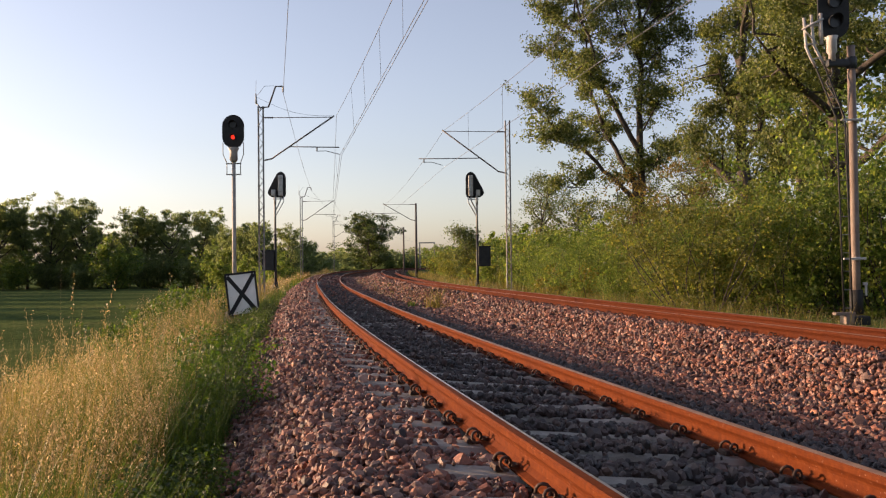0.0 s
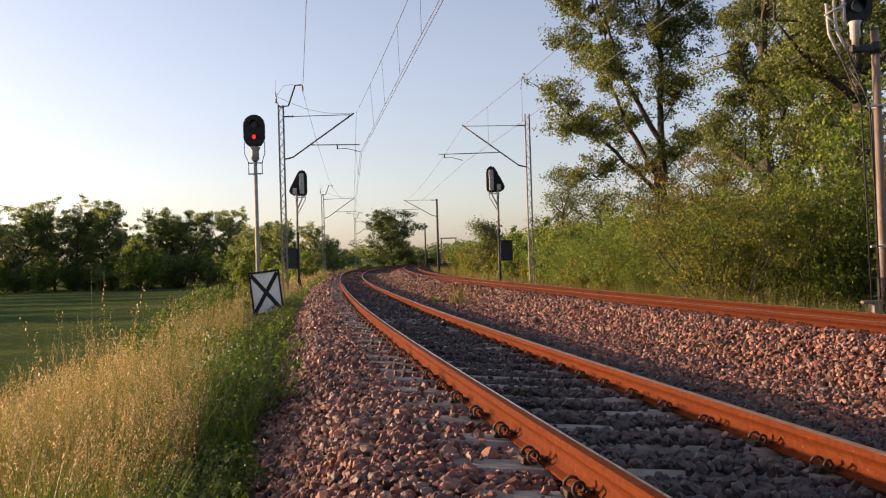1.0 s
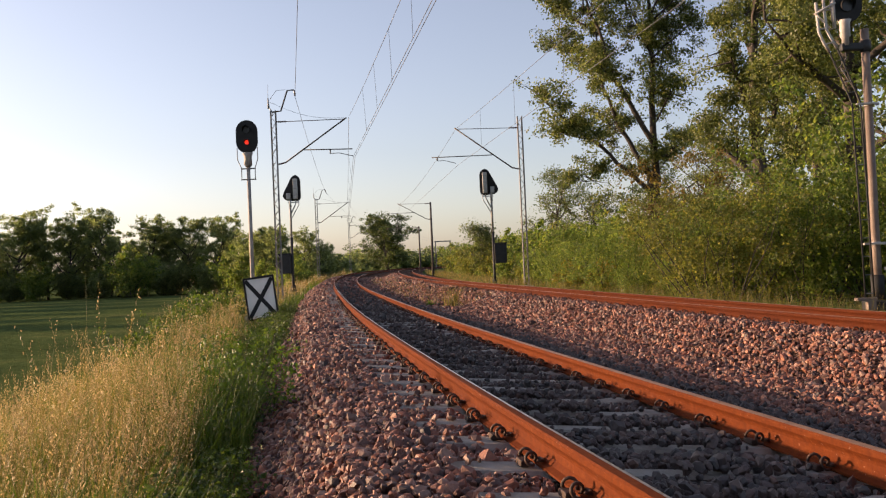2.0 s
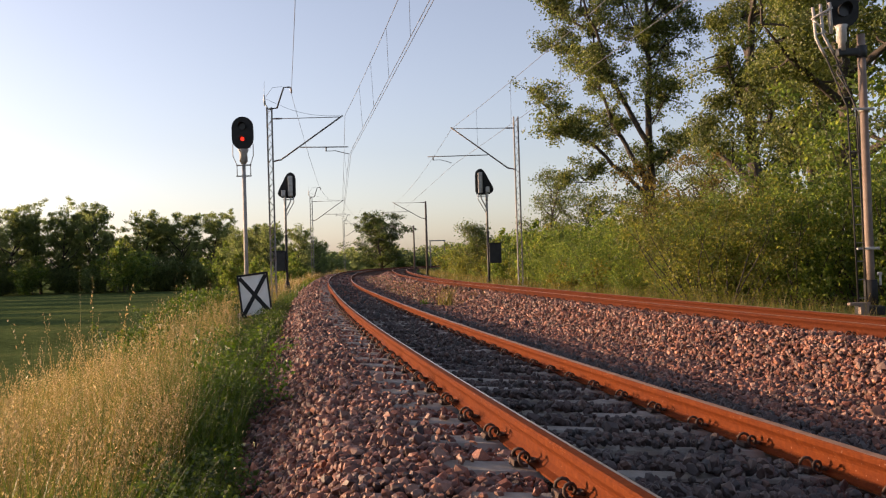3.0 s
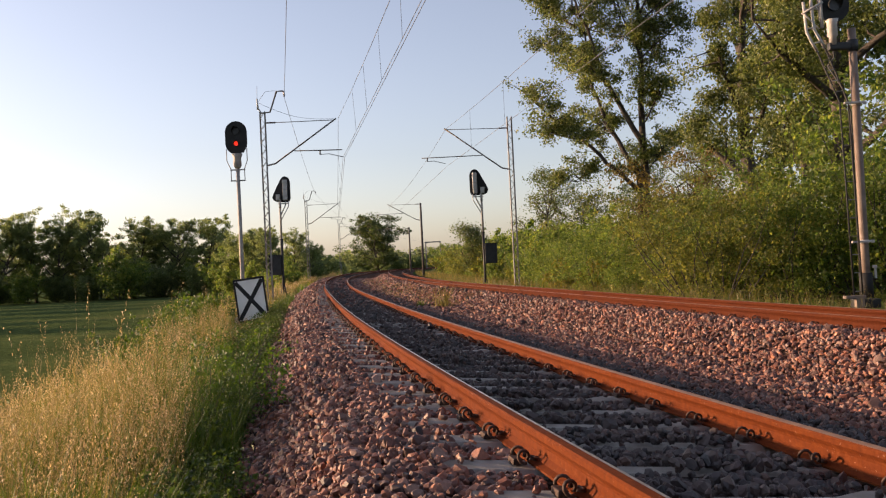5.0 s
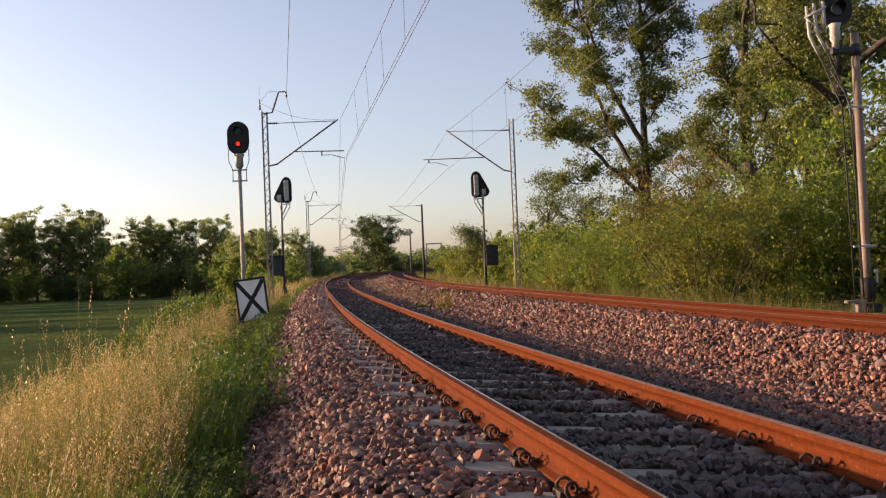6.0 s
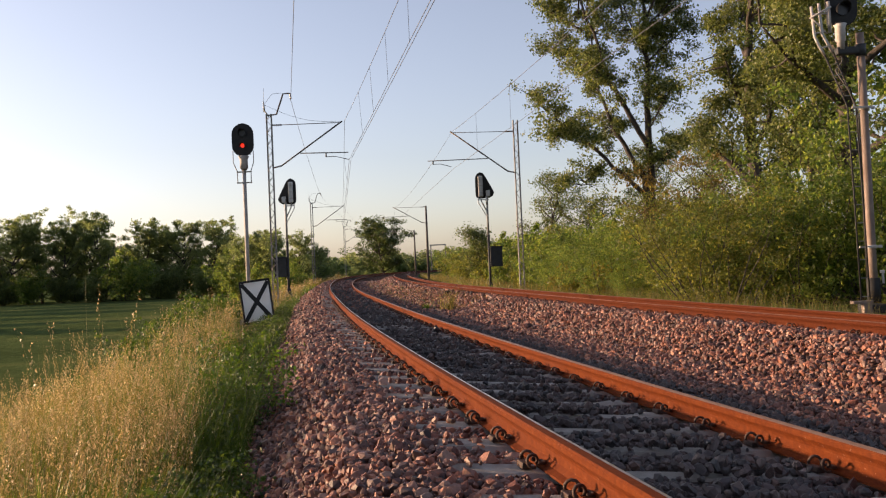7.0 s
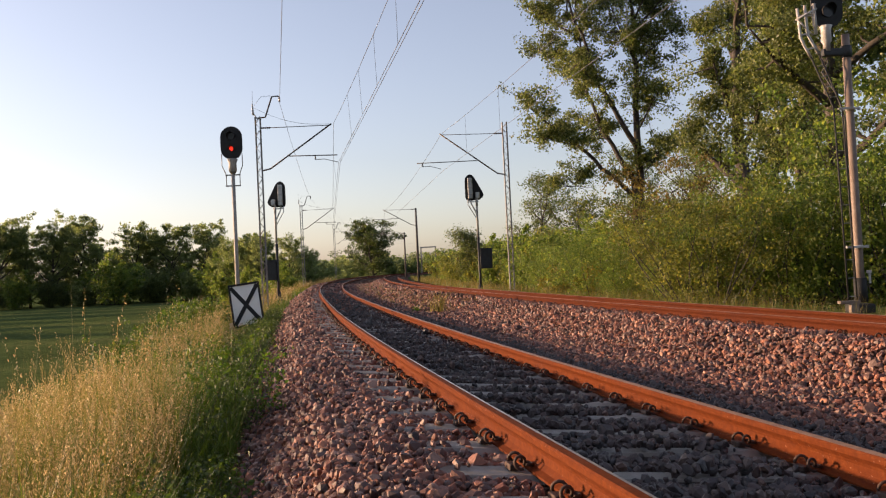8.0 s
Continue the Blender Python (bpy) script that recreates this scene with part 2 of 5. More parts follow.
def bed_height(u, s):
    """Top of the ballast, and of the earth beside it."""
    g = gap2(s)
    slope = -CANT / (2 * HALF)
    slope2 = -CANT2 / (2 * HALF)
    floor1, floor2 = -RAIL_H - 0.048, Z2 - RAIL_H - 0.002
    us = [-60, -12, -8.5, -5.2, -3.7, -3.0, -2.35, -1.68, -1.3, -1.0, -0.85, 1.3, 1.75]
    top1 = -RAIL_H - 0.037
    zs = [-2.1, -2.1, -1.95, -1.12, -0.70, -0.60, -0.52, top1 - 1.45 * slope - 0.03, top1 - 1.3 * slope, top1 - 1.0 * slope - 0.012, floor1 - 0.85 * slope, floor1 + 1.3 * slope, floor1 + 1.3 * slope - 0.02]
    base = np.interp(u, us, zs)
    right = np.interp(u - g, [-2.1, -1.3, 1.3, 2.0, 3.0, 6.0, 40], [floor1 + 1.3 * slope - 0.02, floor2 - 1.3 * slope2, floor2 + 1.3 * slope2, floor2 - 0.12, -0.42, -0.45, -0.6])
    return np.where(u < 1.75, base, right) + rise(s) * np.interp(np.abs(u), [9, 25], [1.0, 0.0])


# ---- mesh helpers ----
def mesh_from(name, verts, faces, material, smooth=False):
    me = bpy.data.meshes.new(name)
    me.from_pydata([tuple(v) for v in verts], [], [tuple(f) for f in faces])
    me.materials.append(material)
    if smooth:
        me.polygons.foreach_set("use_smooth", [True] * len(me.polygons))
    me.update()
    return me


def array_mesh(name, verts, faces, material, smooth=False):
    """A mesh out of numpy arrays, all faces with the same number of corners."""
    me = bpy.data.meshes.new(name)
    nf, k = faces.shape
    me.vertices.add(len(verts))
    me.vertices.foreach_set("co", np.ascontiguousarray(verts, dtype=np.float32).ravel())
    me.loops.add(nf * k)
    me.loops.foreach_set("vertex_index", np.ascontiguousarray(faces, dtype=np.int32).ravel())
    me.polygons.add(nf)
    me.polygons.foreach_set("loop_start", np.arange(0, nf * k, k, dtype=np.int32))
    me.polygons.foreach_set("use_smooth", np.full(nf, smooth))
    me.materials.append(material)
    me.update(calc_edges=True)
    return me


def part(name, bm, material, parent, label=""):
    """Links a bmesh as one mesh object under a thing or a part."""
    me = bpy.data.meshes.new(name)
    bm.to_mesh(me)
    bm.free()
    me.materials.append(material)
    ob = new(name, me)
    ob.parent = parent
    if label:
        ob["label"] = label
    return ob


def put(name, me, parent=None, m=None, label=""):
    ob = new(name, me)
    ob.parent = parent
    if m is not None:
        ob.matrix_basis = m
    if label:
        ob["label"] = label
    return ob


def box(bm, m, sx, sy, sz, bevel=0.0):
    """A box centred on m, its edges rounded."""
    r = bmesh.ops.create_cube(bm, size=1.0, matrix=m @ Matrix.Diagonal((sx, sy, sz, 1)))
    if bevel:
        edges = list({e for v in r["verts"] for e in v.link_edges})
        bmesh.ops.bevel(bm, geom=edges, offset=bevel, segments=2, affect="EDGES", profile=0.6)


def tube(bm, points, radius, sides=8, caps=True):
    """A tube through points; radius may be one number or one per point."""
    pts = [Vector(p) for p in points]
    rad = radius if isinstance(radius, (list, tuple)) else [radius] * len(pts)
    rings, side = [], None
    for i, p in enumerate(pts):
        d = (pts[min(i + 1, len(pts) - 1)] - pts[max(i - 1, 0)]).normalized()
        if side is None:
            side = d.orthogonal().normalized()
        side = (side - d * side.dot(d)).normalized()
        up = d.cross(side)
        rings.append([bm.verts.new(p + rad[i] * (math.cos(a) * side + math.sin(a) * up))
                      for a in (2 * math.pi * k / sides for k in range(sides))])
    for r1, r2 in zip(rings, rings[1:]):
        for k in range(sides):
            f = bm.faces.new((r1[k], r1[(k + 1) % sides], r2[(k + 1) % sides], r2[k]))
            f.smooth = True
    if caps:
        bm.faces.new(rings[0][::-1])
        bm.faces.new(rings[-1])


def empty(name, m, label="", category="", group="", kind=""):
    ob = new(name)
    ob.empty_display_size = 0.2
    ob.matrix_basis = m
    return tagged(ob, label, category, group, kind)


# ---- ground: one sheet to the horizon ----
def build_ground():
    rng = np.random.default_rng(4)
    xs = np.unique(np.concatenate([np.linspace(-2500, -120, 14), np.linspace(-120, -30, 19), np.linspace(-30, -9, 43), np.linspace(-9, 14, 70),
                                   np.linspace(14, 60, 24), np.linspace(60, 2500, 14)]))
    ys = np.unique(np.concatenate([np.linspace(-900, -40, 10), np.linspace(-38, 60, 120), np.linspace(60, 160, 40), np.linspace(160, 420, 40), np.linspace(420, 3000, 16)]))
    gx, gy = np.meshgrid(xs, ys)
    u, s = u_of(gx, np.clip(gy, -39, 400))
    z = bed_height(u, s) - 0.06
    z += np.where((u < -3.2) | (u > gap2(s) + 3), 0.05 * np.sin(gx * 1.3 + 0.4 * gy) * np.sin(gy * 0.9), 0.0)
    far = np.clip((gy - 500) / 2000, 0, 1)
    z += far * 34 * (0.6 + 0.4 * np.sin(gx * 0.004 + 1.0))
    verts = np.stack([gx, gy, z], -1).reshape(-1, 3)
    n, w = len(ys), len(xs)
    i = (np.arange(n - 1)[:, None] * w + np.arange(w - 1)[None, :]).ravel()
    faces = np.stack([i, i + 1, i + w + 1, i + w], 1)
    ob = new("ground", array_mesh("ground", verts, faces, MEADOW, True))
    tagged(ob, "green meadow and earth bank falling away beside the railway", "ground", kind="structure")


def strip(name, u0, u1, n, s_list, material, lift=0.0, offset=None):
    """A band along the track that follows the bed's height."""
    verts, faces = [], []
    for s in s_list:
        for k in range(n + 1):
            u = u0 + (u1 - u0) * k / n
            u = u + (gap2(s) if offset else 0)
            p = at(s, u)
            p.z = float(bed_height(np.array(u), np.array(s))) + lift
            verts.append(p)
    for j in range(len(s_list) - 1):
        for k in range(n):
            a = j * (n + 1) + k
            faces.append((a, a + 1, a + n + 2, a + n + 1))
    return mesh_from(name, verts, faces, material, True)


def build_bed():
    s_list = list(np.arange(-12, 40, 0.5)) + list(np.arange(40, 410, 4.0))
    # strip between the rails, coloured for brake dust and the shade lying there
    dark = new("blackened_bed", strip("blackened_bed", -0.70, 0.70, 8, s_list, BED_OILED_SHADED, 0.005))
    tagged(dark, "ballast between the rails, dark with brake dust and painted-in rail shade", "ballast", kind="structure")
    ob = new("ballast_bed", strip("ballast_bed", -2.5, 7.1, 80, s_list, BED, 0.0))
    return tagged(ob, "pinkish crushed stone ballast bed under both tracks", "ballast", kind="structure")


# ---- tracks ----
def rail_profile():
    """Half the outline of a flat-bottomed rail, from the foot's edge up to the head (mirrored below). Top at z = 0."""
    h = RAIL_H
    right = [(0.0625, -h), (0.0625, -h + 0.011), (0.030, -h + 0.022), (0.010, -h + 0.045), (0.010, -0.078),
             (0.015, -0.062), (0.034, -0.036), (0.036, -0.012), (0.028, -0.002)]
    return right + [(0.012, -0.001)] + [(-x, z) for x, z in reversed(right)]


def build_rail(parent, u, z0, second, side):
    prof = rail_profile()
    k = len(prof)
    s_list = list(np.arange(-12, 60, 0.5)) + list(np.arange(60, 410, 3.0))
    verts, faces, mats = [], [], []
    for s in s_list:
        uu = u + (float(gap2(s)) if second else 0)
        for du, dz in prof:
            verts.append(at(s, uu + du, z0 + dz))
    for j in range(len(s_list) - 1):
        for i in range(k):
            a, b = j * k + i, j * k + (i + 1) % k
            faces.append((a, b, b + k, a + k))
            mats.append(1 if i == 8 and side < 0 and not second else 2 if i in (8, 9) and (second or side > 0) else 0)
    me = mesh_from("rail", verts, faces, RUST_OLD if second else RUST)
    me.materials.append(HEAD)
    me.materials.append(TOP)
    me.polygons.foreach_set("material_index", mats)
    put("rail", me, parent, label="rust-orange steel rail with a worn bright top")


def sleeper_mesh():
    """A pre-stressed concrete sleeper: wide sloping rail seats, a lower waist, chamfered edges."""
    stations = [(-1.25, 0.13, -0.02), (-1.22, 0.135, 0.0), (-0.95, 0.135, 0.0), (-0.55, 0.13, 0.0), (-0.40, 0.11, -0.022),
                (0.40, 0.11, -0.022), (0.55, 0.13, 0.0), (0.95, 0.135, 0.0), (1.22, 0.135, 0.0), (1.25, 0.13, -0.02)]
    verts, faces = [], []
    for x, w, top in stations:
        verts += [(x, -w, -0.2), (x, -w + 0.01, top - 0.03), (x, -w + 0.035, top), (x, w - 0.035, top), (x, w - 0.01, top - 0.03), (x, w, -0.2)]
    for j in range(len(stations) - 1):
        for i in range(6):
            a, b = j * 6 + i, j * 6 + (i + 1) % 6
            faces.append((a, a + 6, b + 6, b))
    faces.append(tuple(range(6)))
    faces.append(tuple(range(len(verts) - 1, len(verts) - 7, -1)))
    return mesh_from("sleeper", verts, faces, CONCRETE)


def clip_mesh():
    """A spring rail fastening: an iron shoulder block and a coiled bar with two loops that press on the rail's foot (+x)."""
    bm = bmesh.new()
    box(bm, pose(-0.055, 0, 0.02), 0.045, 0.09, 0.03, 0.006)
    for sy in (-1, 1):
        pts = []
        for k in range(11):
            a = 2 * math.pi * 0.92 * k / 10 - 0.6
            pts.append((-0.03 + 0.028 * math.cos(a), sy * (0.026 + 0.0042 * k), 0.046 + 0.028 * math.sin(a)))
        tube(bm, pts, 0.008, 5)
    tube(bm, [(0.0, -0.035, 0.035), (0.035, -0.03, 0.032), (0.042, 0, 0.032), (0.035, 0.03, 0.032), (0.0, 0.035, 0.035)], 0.0085, 6)
    me = bpy.data.meshes.new("rail_clip")
    bm.to_mesh(me)
    bm.free()
    me.materials.append(CLIP)
    return me


def build_track(second):
    z0, cant = (Z2, CANT2) if second else (0.0, CANT)
    track = empty("railway_track", pose(0, 0, 0), "curving railway track of rusty rails on concrete sleepers in ballast", "railway track", "parallel tracks")
    build_rail(track, -HALF, z0 + cant / 2, second, -1)
    build_rail(track, HALF, z0 - cant / 2, second, 1)
    slope = math.atan(cant / (2 * HALF))
    first = 4.2389 - 0.6 * 8
    for n in range(-2, 100):
        s = first + 0.6 * n
        u = float(gap2(s)) if second else 0.0
        p = at(s, u, z0 - RAIL_H - 0.004)
        m = Matrix.Translation(p) @ pose(0, 0, 0, 0, 0, math.degrees(heading(s))) @ pose(0, 0, 0, 0, math.degrees(slope), 0)
        sl = put("sleeper", SLEEPER, track, m @ pose(random.uniform(-.01, .01), 0, random.uniform(-.006, .003), 0, 0, random.uniform(-.5, .5)))
        if s < (30 if not second else 34):
            for side in (-1, 1):
                for inner in (-1, 1):
                    if second and not (side == -1 and inner == -1):
                        continue
                    x = side * HALF + inner * 0.078
                    put("rail_clip", CLIPMESH, sl, pose(x, random.uniform(-.01, .01), 0.0, 0, 0, 180 if inner > 0 else 0))


SLEEPER, CLIPMESH = sleeper_mesh(), clip_mesh()


# ---- masts, wires and signals ----
def solid_post(parent, height):
    """A slim tapered spun-concrete or tube post, weathered dark."""
    bm = bmesh.new()
    tube(bm, [(0, 0, 0), (0, 0, height * 0.5), (0, 0, height)], [0.13, 0.11, 0.085], 12)
    part("post", bm, POST, parent, "dark brown tapered post")


def lattice_post(parent, height, w, d):
    """Two channel legs with zigzag lacing on both faces."""
    for x in (-w / 2, w / 2):
        bm = bmesh.new()
        box(bm, pose(x, 0, height / 2), 0.05, d, height, 0.006)
        part("leg", bm, LATTICE, parent)
    bm = bmesh.new()
    step = 0.26
    n = int(height / step)
    for y in (-d / 2, d / 2):
        for k in range(n):
            x0, x1 = (-w / 2, w / 2) if k % 2 else (w / 2, -w / 2)
            tube(bm, [(x0, y, 0.1 + k * step), (x1, y, 0.1 + (k + 1) * step)], 0.011, 4)
    part("lacing", bm, LATTICE, parent)
    bm = bmesh.new()
    box(bm, pose(0, 0, 0.1), w + 0.35, d + 0.4, 0.5, 0.03)
    part("footing", bm, PLINTH, parent)


def insulator(bm, a, b, r=0.045, n=5):
    a, b = Vector(a), Vector(b)
    pts, rad = [], []
    for k in range(n * 2 + 1):
        pts.append(a.lerp(b, k / (n * 2)))
        rad.append(r if k % 2 else r * 0.45)
    tube(bm, pts, rad, 8)


def catenary_mast(m, height, reach, z_top, z_low, z_reg, reg_out, feeder, label, lattice=True):
    """A mast whose arm reaches along +x over the track."""
    mast = empty("catenary_mast", m, label, "catenary mast", "catenary masts along the line")
    if lattice:
        lattice_post(mast, height, 0.20, 0.16)
    else:
        solid_post(mast, height)
    bm = bmesh.new()
    tube(bm, [(0.42, 0, z_low + 0.06), (reach + 0.1, 0, z_top + 0.08)], 0.032, 8)
    part("cantilever_tube", bm, ARM, mast)
    bm = bmesh.new()
    tube(bm, [(0.5, 0, z_top), (reach, 0, z_top + 0.02)], 0.016, 6)
    part("top_stay", bm, ARM, mast)
    for a, b in (((0.08, 0, z_low), (0.45, 0, z_low + 0.08)), ((0.08, 0, z_top), (0.52, 0, z_top))):
        bm = bmesh.new()
        insulator(bm, a, b)
        part("insulator", bm, INSUL, mast, "brown glazed insulator")
    x0 = 0.42 + (reach - 0.3) * (z_reg - z_low) / (z_top - z_low)
    bm = bmesh.new()
    tube(bm, [(x0, 0, z_reg + 0.03), (reg_out, 0, z_reg)], 0.022, 6)
    part("registration_tube", bm, ARM, mast)
    xc = reach + (0.32 if reg_out < reach + 0.7 else 0.1)
    xs = xc - 0.95 if reg_out < reach + 0.7 else xc + 0.85
    bm = bmesh.new()
    tube(bm, [(xs, 0, z_reg), (xs, 0, z_reg - 0.17)], 0.03, 6)
    tube(bm, [(xs, 0, z_reg - 0.16), (0.6 * xs + 0.4 * xc, 0, z_reg - 0.15), (xc, 0, z_reg - 0.30)], 0.014, 6)
    part("steady_arm", bm, ARM, mast)
    if feeder:
        bm = bmesh.new()
        tube(bm, [(0, 0, height - 0.05), (0.32, 0, height - 0.02), (0.62, 0, height + 0.84), (0.9, 0, height + 0.85)], 0.035, 6)
        part("feeder_bracket", bm, ARM, mast)
        bm = bmesh.new()
        insulator(bm, (0.92, 0, height + 0.84), (0.94, 0, height + 0.60), 0.05, 4)
        part("feeder_insulator", bm, INSUL, mast, "hanging brown insulator")
        bm = bmesh.new()
        tube(bm, [(-0.18, 0, height + 0.1), (-0.2, 0, height + 0.55)], [0.05, 0.03], 6)
        tube(bm, [(-0.2, 0, height + 0.5), (-0.18, 0, height + 1.1)], 0.008, 4)
        tube(bm, [(-0.18, 0, height + 0.15), (0, 0, height - 0.1)], 0.03, 5)
        part("surge_arrester", bm, BACKGREY, mast)
        bm = bmesh.new()
        pts = [(-0.18 + (reach + 0.18) * k / 12, 0.03, height + 0.4 + (z_top + 0.08 - height - 0.4) * (k / 12) - 1.0 * math.sin(math.pi * k / 12) * 0.25) for k in range(13)]
        tube(bm, pts, 0.008, 4)
        pts = [(-0.15, 0.03, height + 0.45), (0.15, 0.03, height + 0.85), (0.55, 0.03, height + 0.88)]
        tube(bm, pts, 0.008, 4)
        part("jumper_cable", bm, CABLE, mast)
    return mast


def overhead_wire(label, points, radius, sag=0.0):
    pts = []
    for a, b in zip(points, points[1:]):
        a, b = Vector(a), Vector(b)
        for k in range(12):
            p = a.lerp(b, k / 12)
            p.z -= sag * 4 * (k / 12) * (1 - k / 12)
            pts.append(p)
    pts.append(Vector(points[-1]))
    bm = bmesh.new()
    tube(bm, pts, radius, 5)
    me = bpy.data.meshes.new("overhead_wire")
    bm.to_mesh(me)
    bm.free()
    me.materials.append(WIRE)
    tagged(new("overhead_wire", me), label, "overhead wire", "overhead line wires")
    return pts


def droppers(upper, lower, s_parts):
    for t in s_parts:
        k = t * (len(upper) - 1)
        i = min(int(k), len(upper) - 2)
        a = upper[i].lerp(upper[i + 1], k - i)
        b = lower[i].lerp(lower[i + 1], k - i)
        bm = bmesh.new()
        tube(bm, [a, b], 0.006, 4)
        me = bpy.data.meshes.new("dropper_wire")
        bm.to_mesh(me)
        bm.free()
        me.materials.append(WIRE)
        tagged(new("dropper_wire", me), "thin vertical dropper between two overhead line wires", "dropper wire", "overhead line droppers")


def build_line():
    left = "grey steel lattice catenary mast on the grassy bank"
    right = "weathered steel lattice catenary mast beside the scrub"
    # masts of the near track: place, then the point over the rails that the arm holds
    for x, y, f in ((-7.08, 35.5, True), (-12.25, 80, True), (-14.1, 122, True)):
        catenary_mast(Matrix.Translation((x, y, -0.75)) @ pose(0, 0, 0, 0, 0, 3), 8.42, 2.95, 7.95, 6.15, 6.7, 3.25, f, left)
    for x, y, h, top in ((3.58, 39.4, 8.2, 7.68), (-1.45, 78.6, 7.35, 7.25), (-3.6, 108, 6.55, 6.45)):
        catenary_mast(Matrix.Translation((x, y, -0.55)) @ pose(0, 0, 0, 0, 0, 184), h, 2.95, top, 5.75, 6.42, 4.15, False, right if y < 50 else "dark tapered catenary post beside the far track", y < 50)
    portal = empty("catenary_portal", Matrix.Translation((-1.0, 166, -0.6)), "distant steel portal frame across the tracks", "catenary portal")
    for x in (-1.4, 1.4):
        bm = bmesh.new()
        box(bm, pose(x, 0, 3.1), 0.2, 0.2, 6.2, 0.02)
        part("post", bm, LATTICE, portal)
    bm = bmesh.new()
    box(bm, pose(0, 0, 6.25), 3.2, 0.2, 0.22, 0.02)
    part("beam", bm, LATTICE, portal)
    a = "thin grey contact wire over the near track"
    low = [(3.70, -6, 5.55), (-3.80, 35.6, 5.62), (-9.3, 80, 5.62), (-11.1, 122, 5.6), (-10.0, 166, 5.6)]
    high = [(3.86, -6, 7.35), (-3.93, 35.6, 7.28), (-9.3, 80, 7.28), (-11.1, 122, 7.25), (-10.0, 166, 7.25)]
    w1 = overhead_wire(a, low, 0.0075)
    overhead_wire(a, [(x + 0.07, y, z) for x, y, z in low], 0.0075)
    w2 = overhead_wire("twisted messenger wire hung above the near track's contact wire", high, 0.008, 0.45)
    droppers(w2, w1, [0.095, 0.118, 0.141, 0.164, 0.187, 0.21, 0.30, 0.35, 0.4, 0.45])
    low = [(8.2, -6, 5.65), (0.62, 39.4, 5.50), (-4.3, 78.6, 5.45), (-6.5, 108, 5.2), (-2.0, 166, 5.4)]
    high = [(8.3, -6, 7.4), (0.60, 39.4, 7.2), (-4.3, 78.6, 6.75), (-6.5, 108, 6.0), (-2.0, 166, 6.2)]
    w1 = overhead_wire("thin grey contact wire over the far track", low, 0.0075)
    w2 = overhead_wire("messenger wire hung above the far track's contact wire", high, 0.008, 0.4)
    droppers(w2, w1, [0.13, 0.16, 0.19, 0.22])
    overhead_wire("single feeder wire on brackets over the bank", [(1.75, -7, 8.1), (-6.14, 35.5, 8.24), (-11.3, 80, 8.24), (-13.15, 122, 8.2)], 0.009, 0.3)


def stadium(w, h, n=10):
    """Outline of an upright plate with round ends, from the lower right round."""
    r = w / 2
    pts = [(r * math.cos(a), h / 2 - r + r * math.sin(a)) for a in (math.pi * k / n for k in range(n + 1))]
    pts += [(-r * math.cos(a), -h / 2 + r - r * math.sin(a)) for a in (math.pi * k / n for k in range(n + 1))]
    return pts


def plate(bm, outline, m, thick, bevel=0.006):
    """An upright plate in the local x-z plane, facing -y."""
    front = [bm.verts.new(m @ Vector((x, 0, z))) for x, z in outline]
    back = [bm.verts.new(m @ Vector((x, thick, z))) for x, z in outline]
    bm.faces.new(front)
    bm.faces.new(back[::-1])
    n = len(outline)
    for i in range(n):
        bm.faces.new((front[(i + 1) % n], front[i], back[i], back[(i + 1) % n]))
    bmesh.ops.recalc_face_normals(bm, faces=bm.faces)


def hooded_lens(parent, x, z, r, glass, name="lens", label="", front=-0.06):
    bm = bmesh.new()
    bmesh.ops.create_cone(bm, cap_ends=True, segments=20, radius1=r, radius2=r, depth=0.03, matrix=pose(x, front - 0.01, z, 90))
    part(name, bm, glass, parent, label)
    bm = bmesh.new()
    rings = []
    for y, rr in ((-0.01, r * 1.12), (-0.18, r * 1.16), (-0.18, r * 1.10), (-0.02, r * 1.05)):
        # the visor is cut away below
        ring = []
        for k in range(17):
            a = radians(-35) + radians(250) * k / 16
            yy = y if y > -0.1 else y * (0.55 + 0.45 * math.sin(a))
            ring.append(bm.verts.new((x + rr * math.cos(a), front + yy, z + rr * math.sin(a))))
        rings.append(ring)
    for r1, r2 in zip(rings, rings[1:] + rings[:1]):
        for k in range(16):
            bm.faces.new((r1[k], r1[k + 1], r2[k + 1], r2[k]))
    part("hood", bm, BLACK, parent)


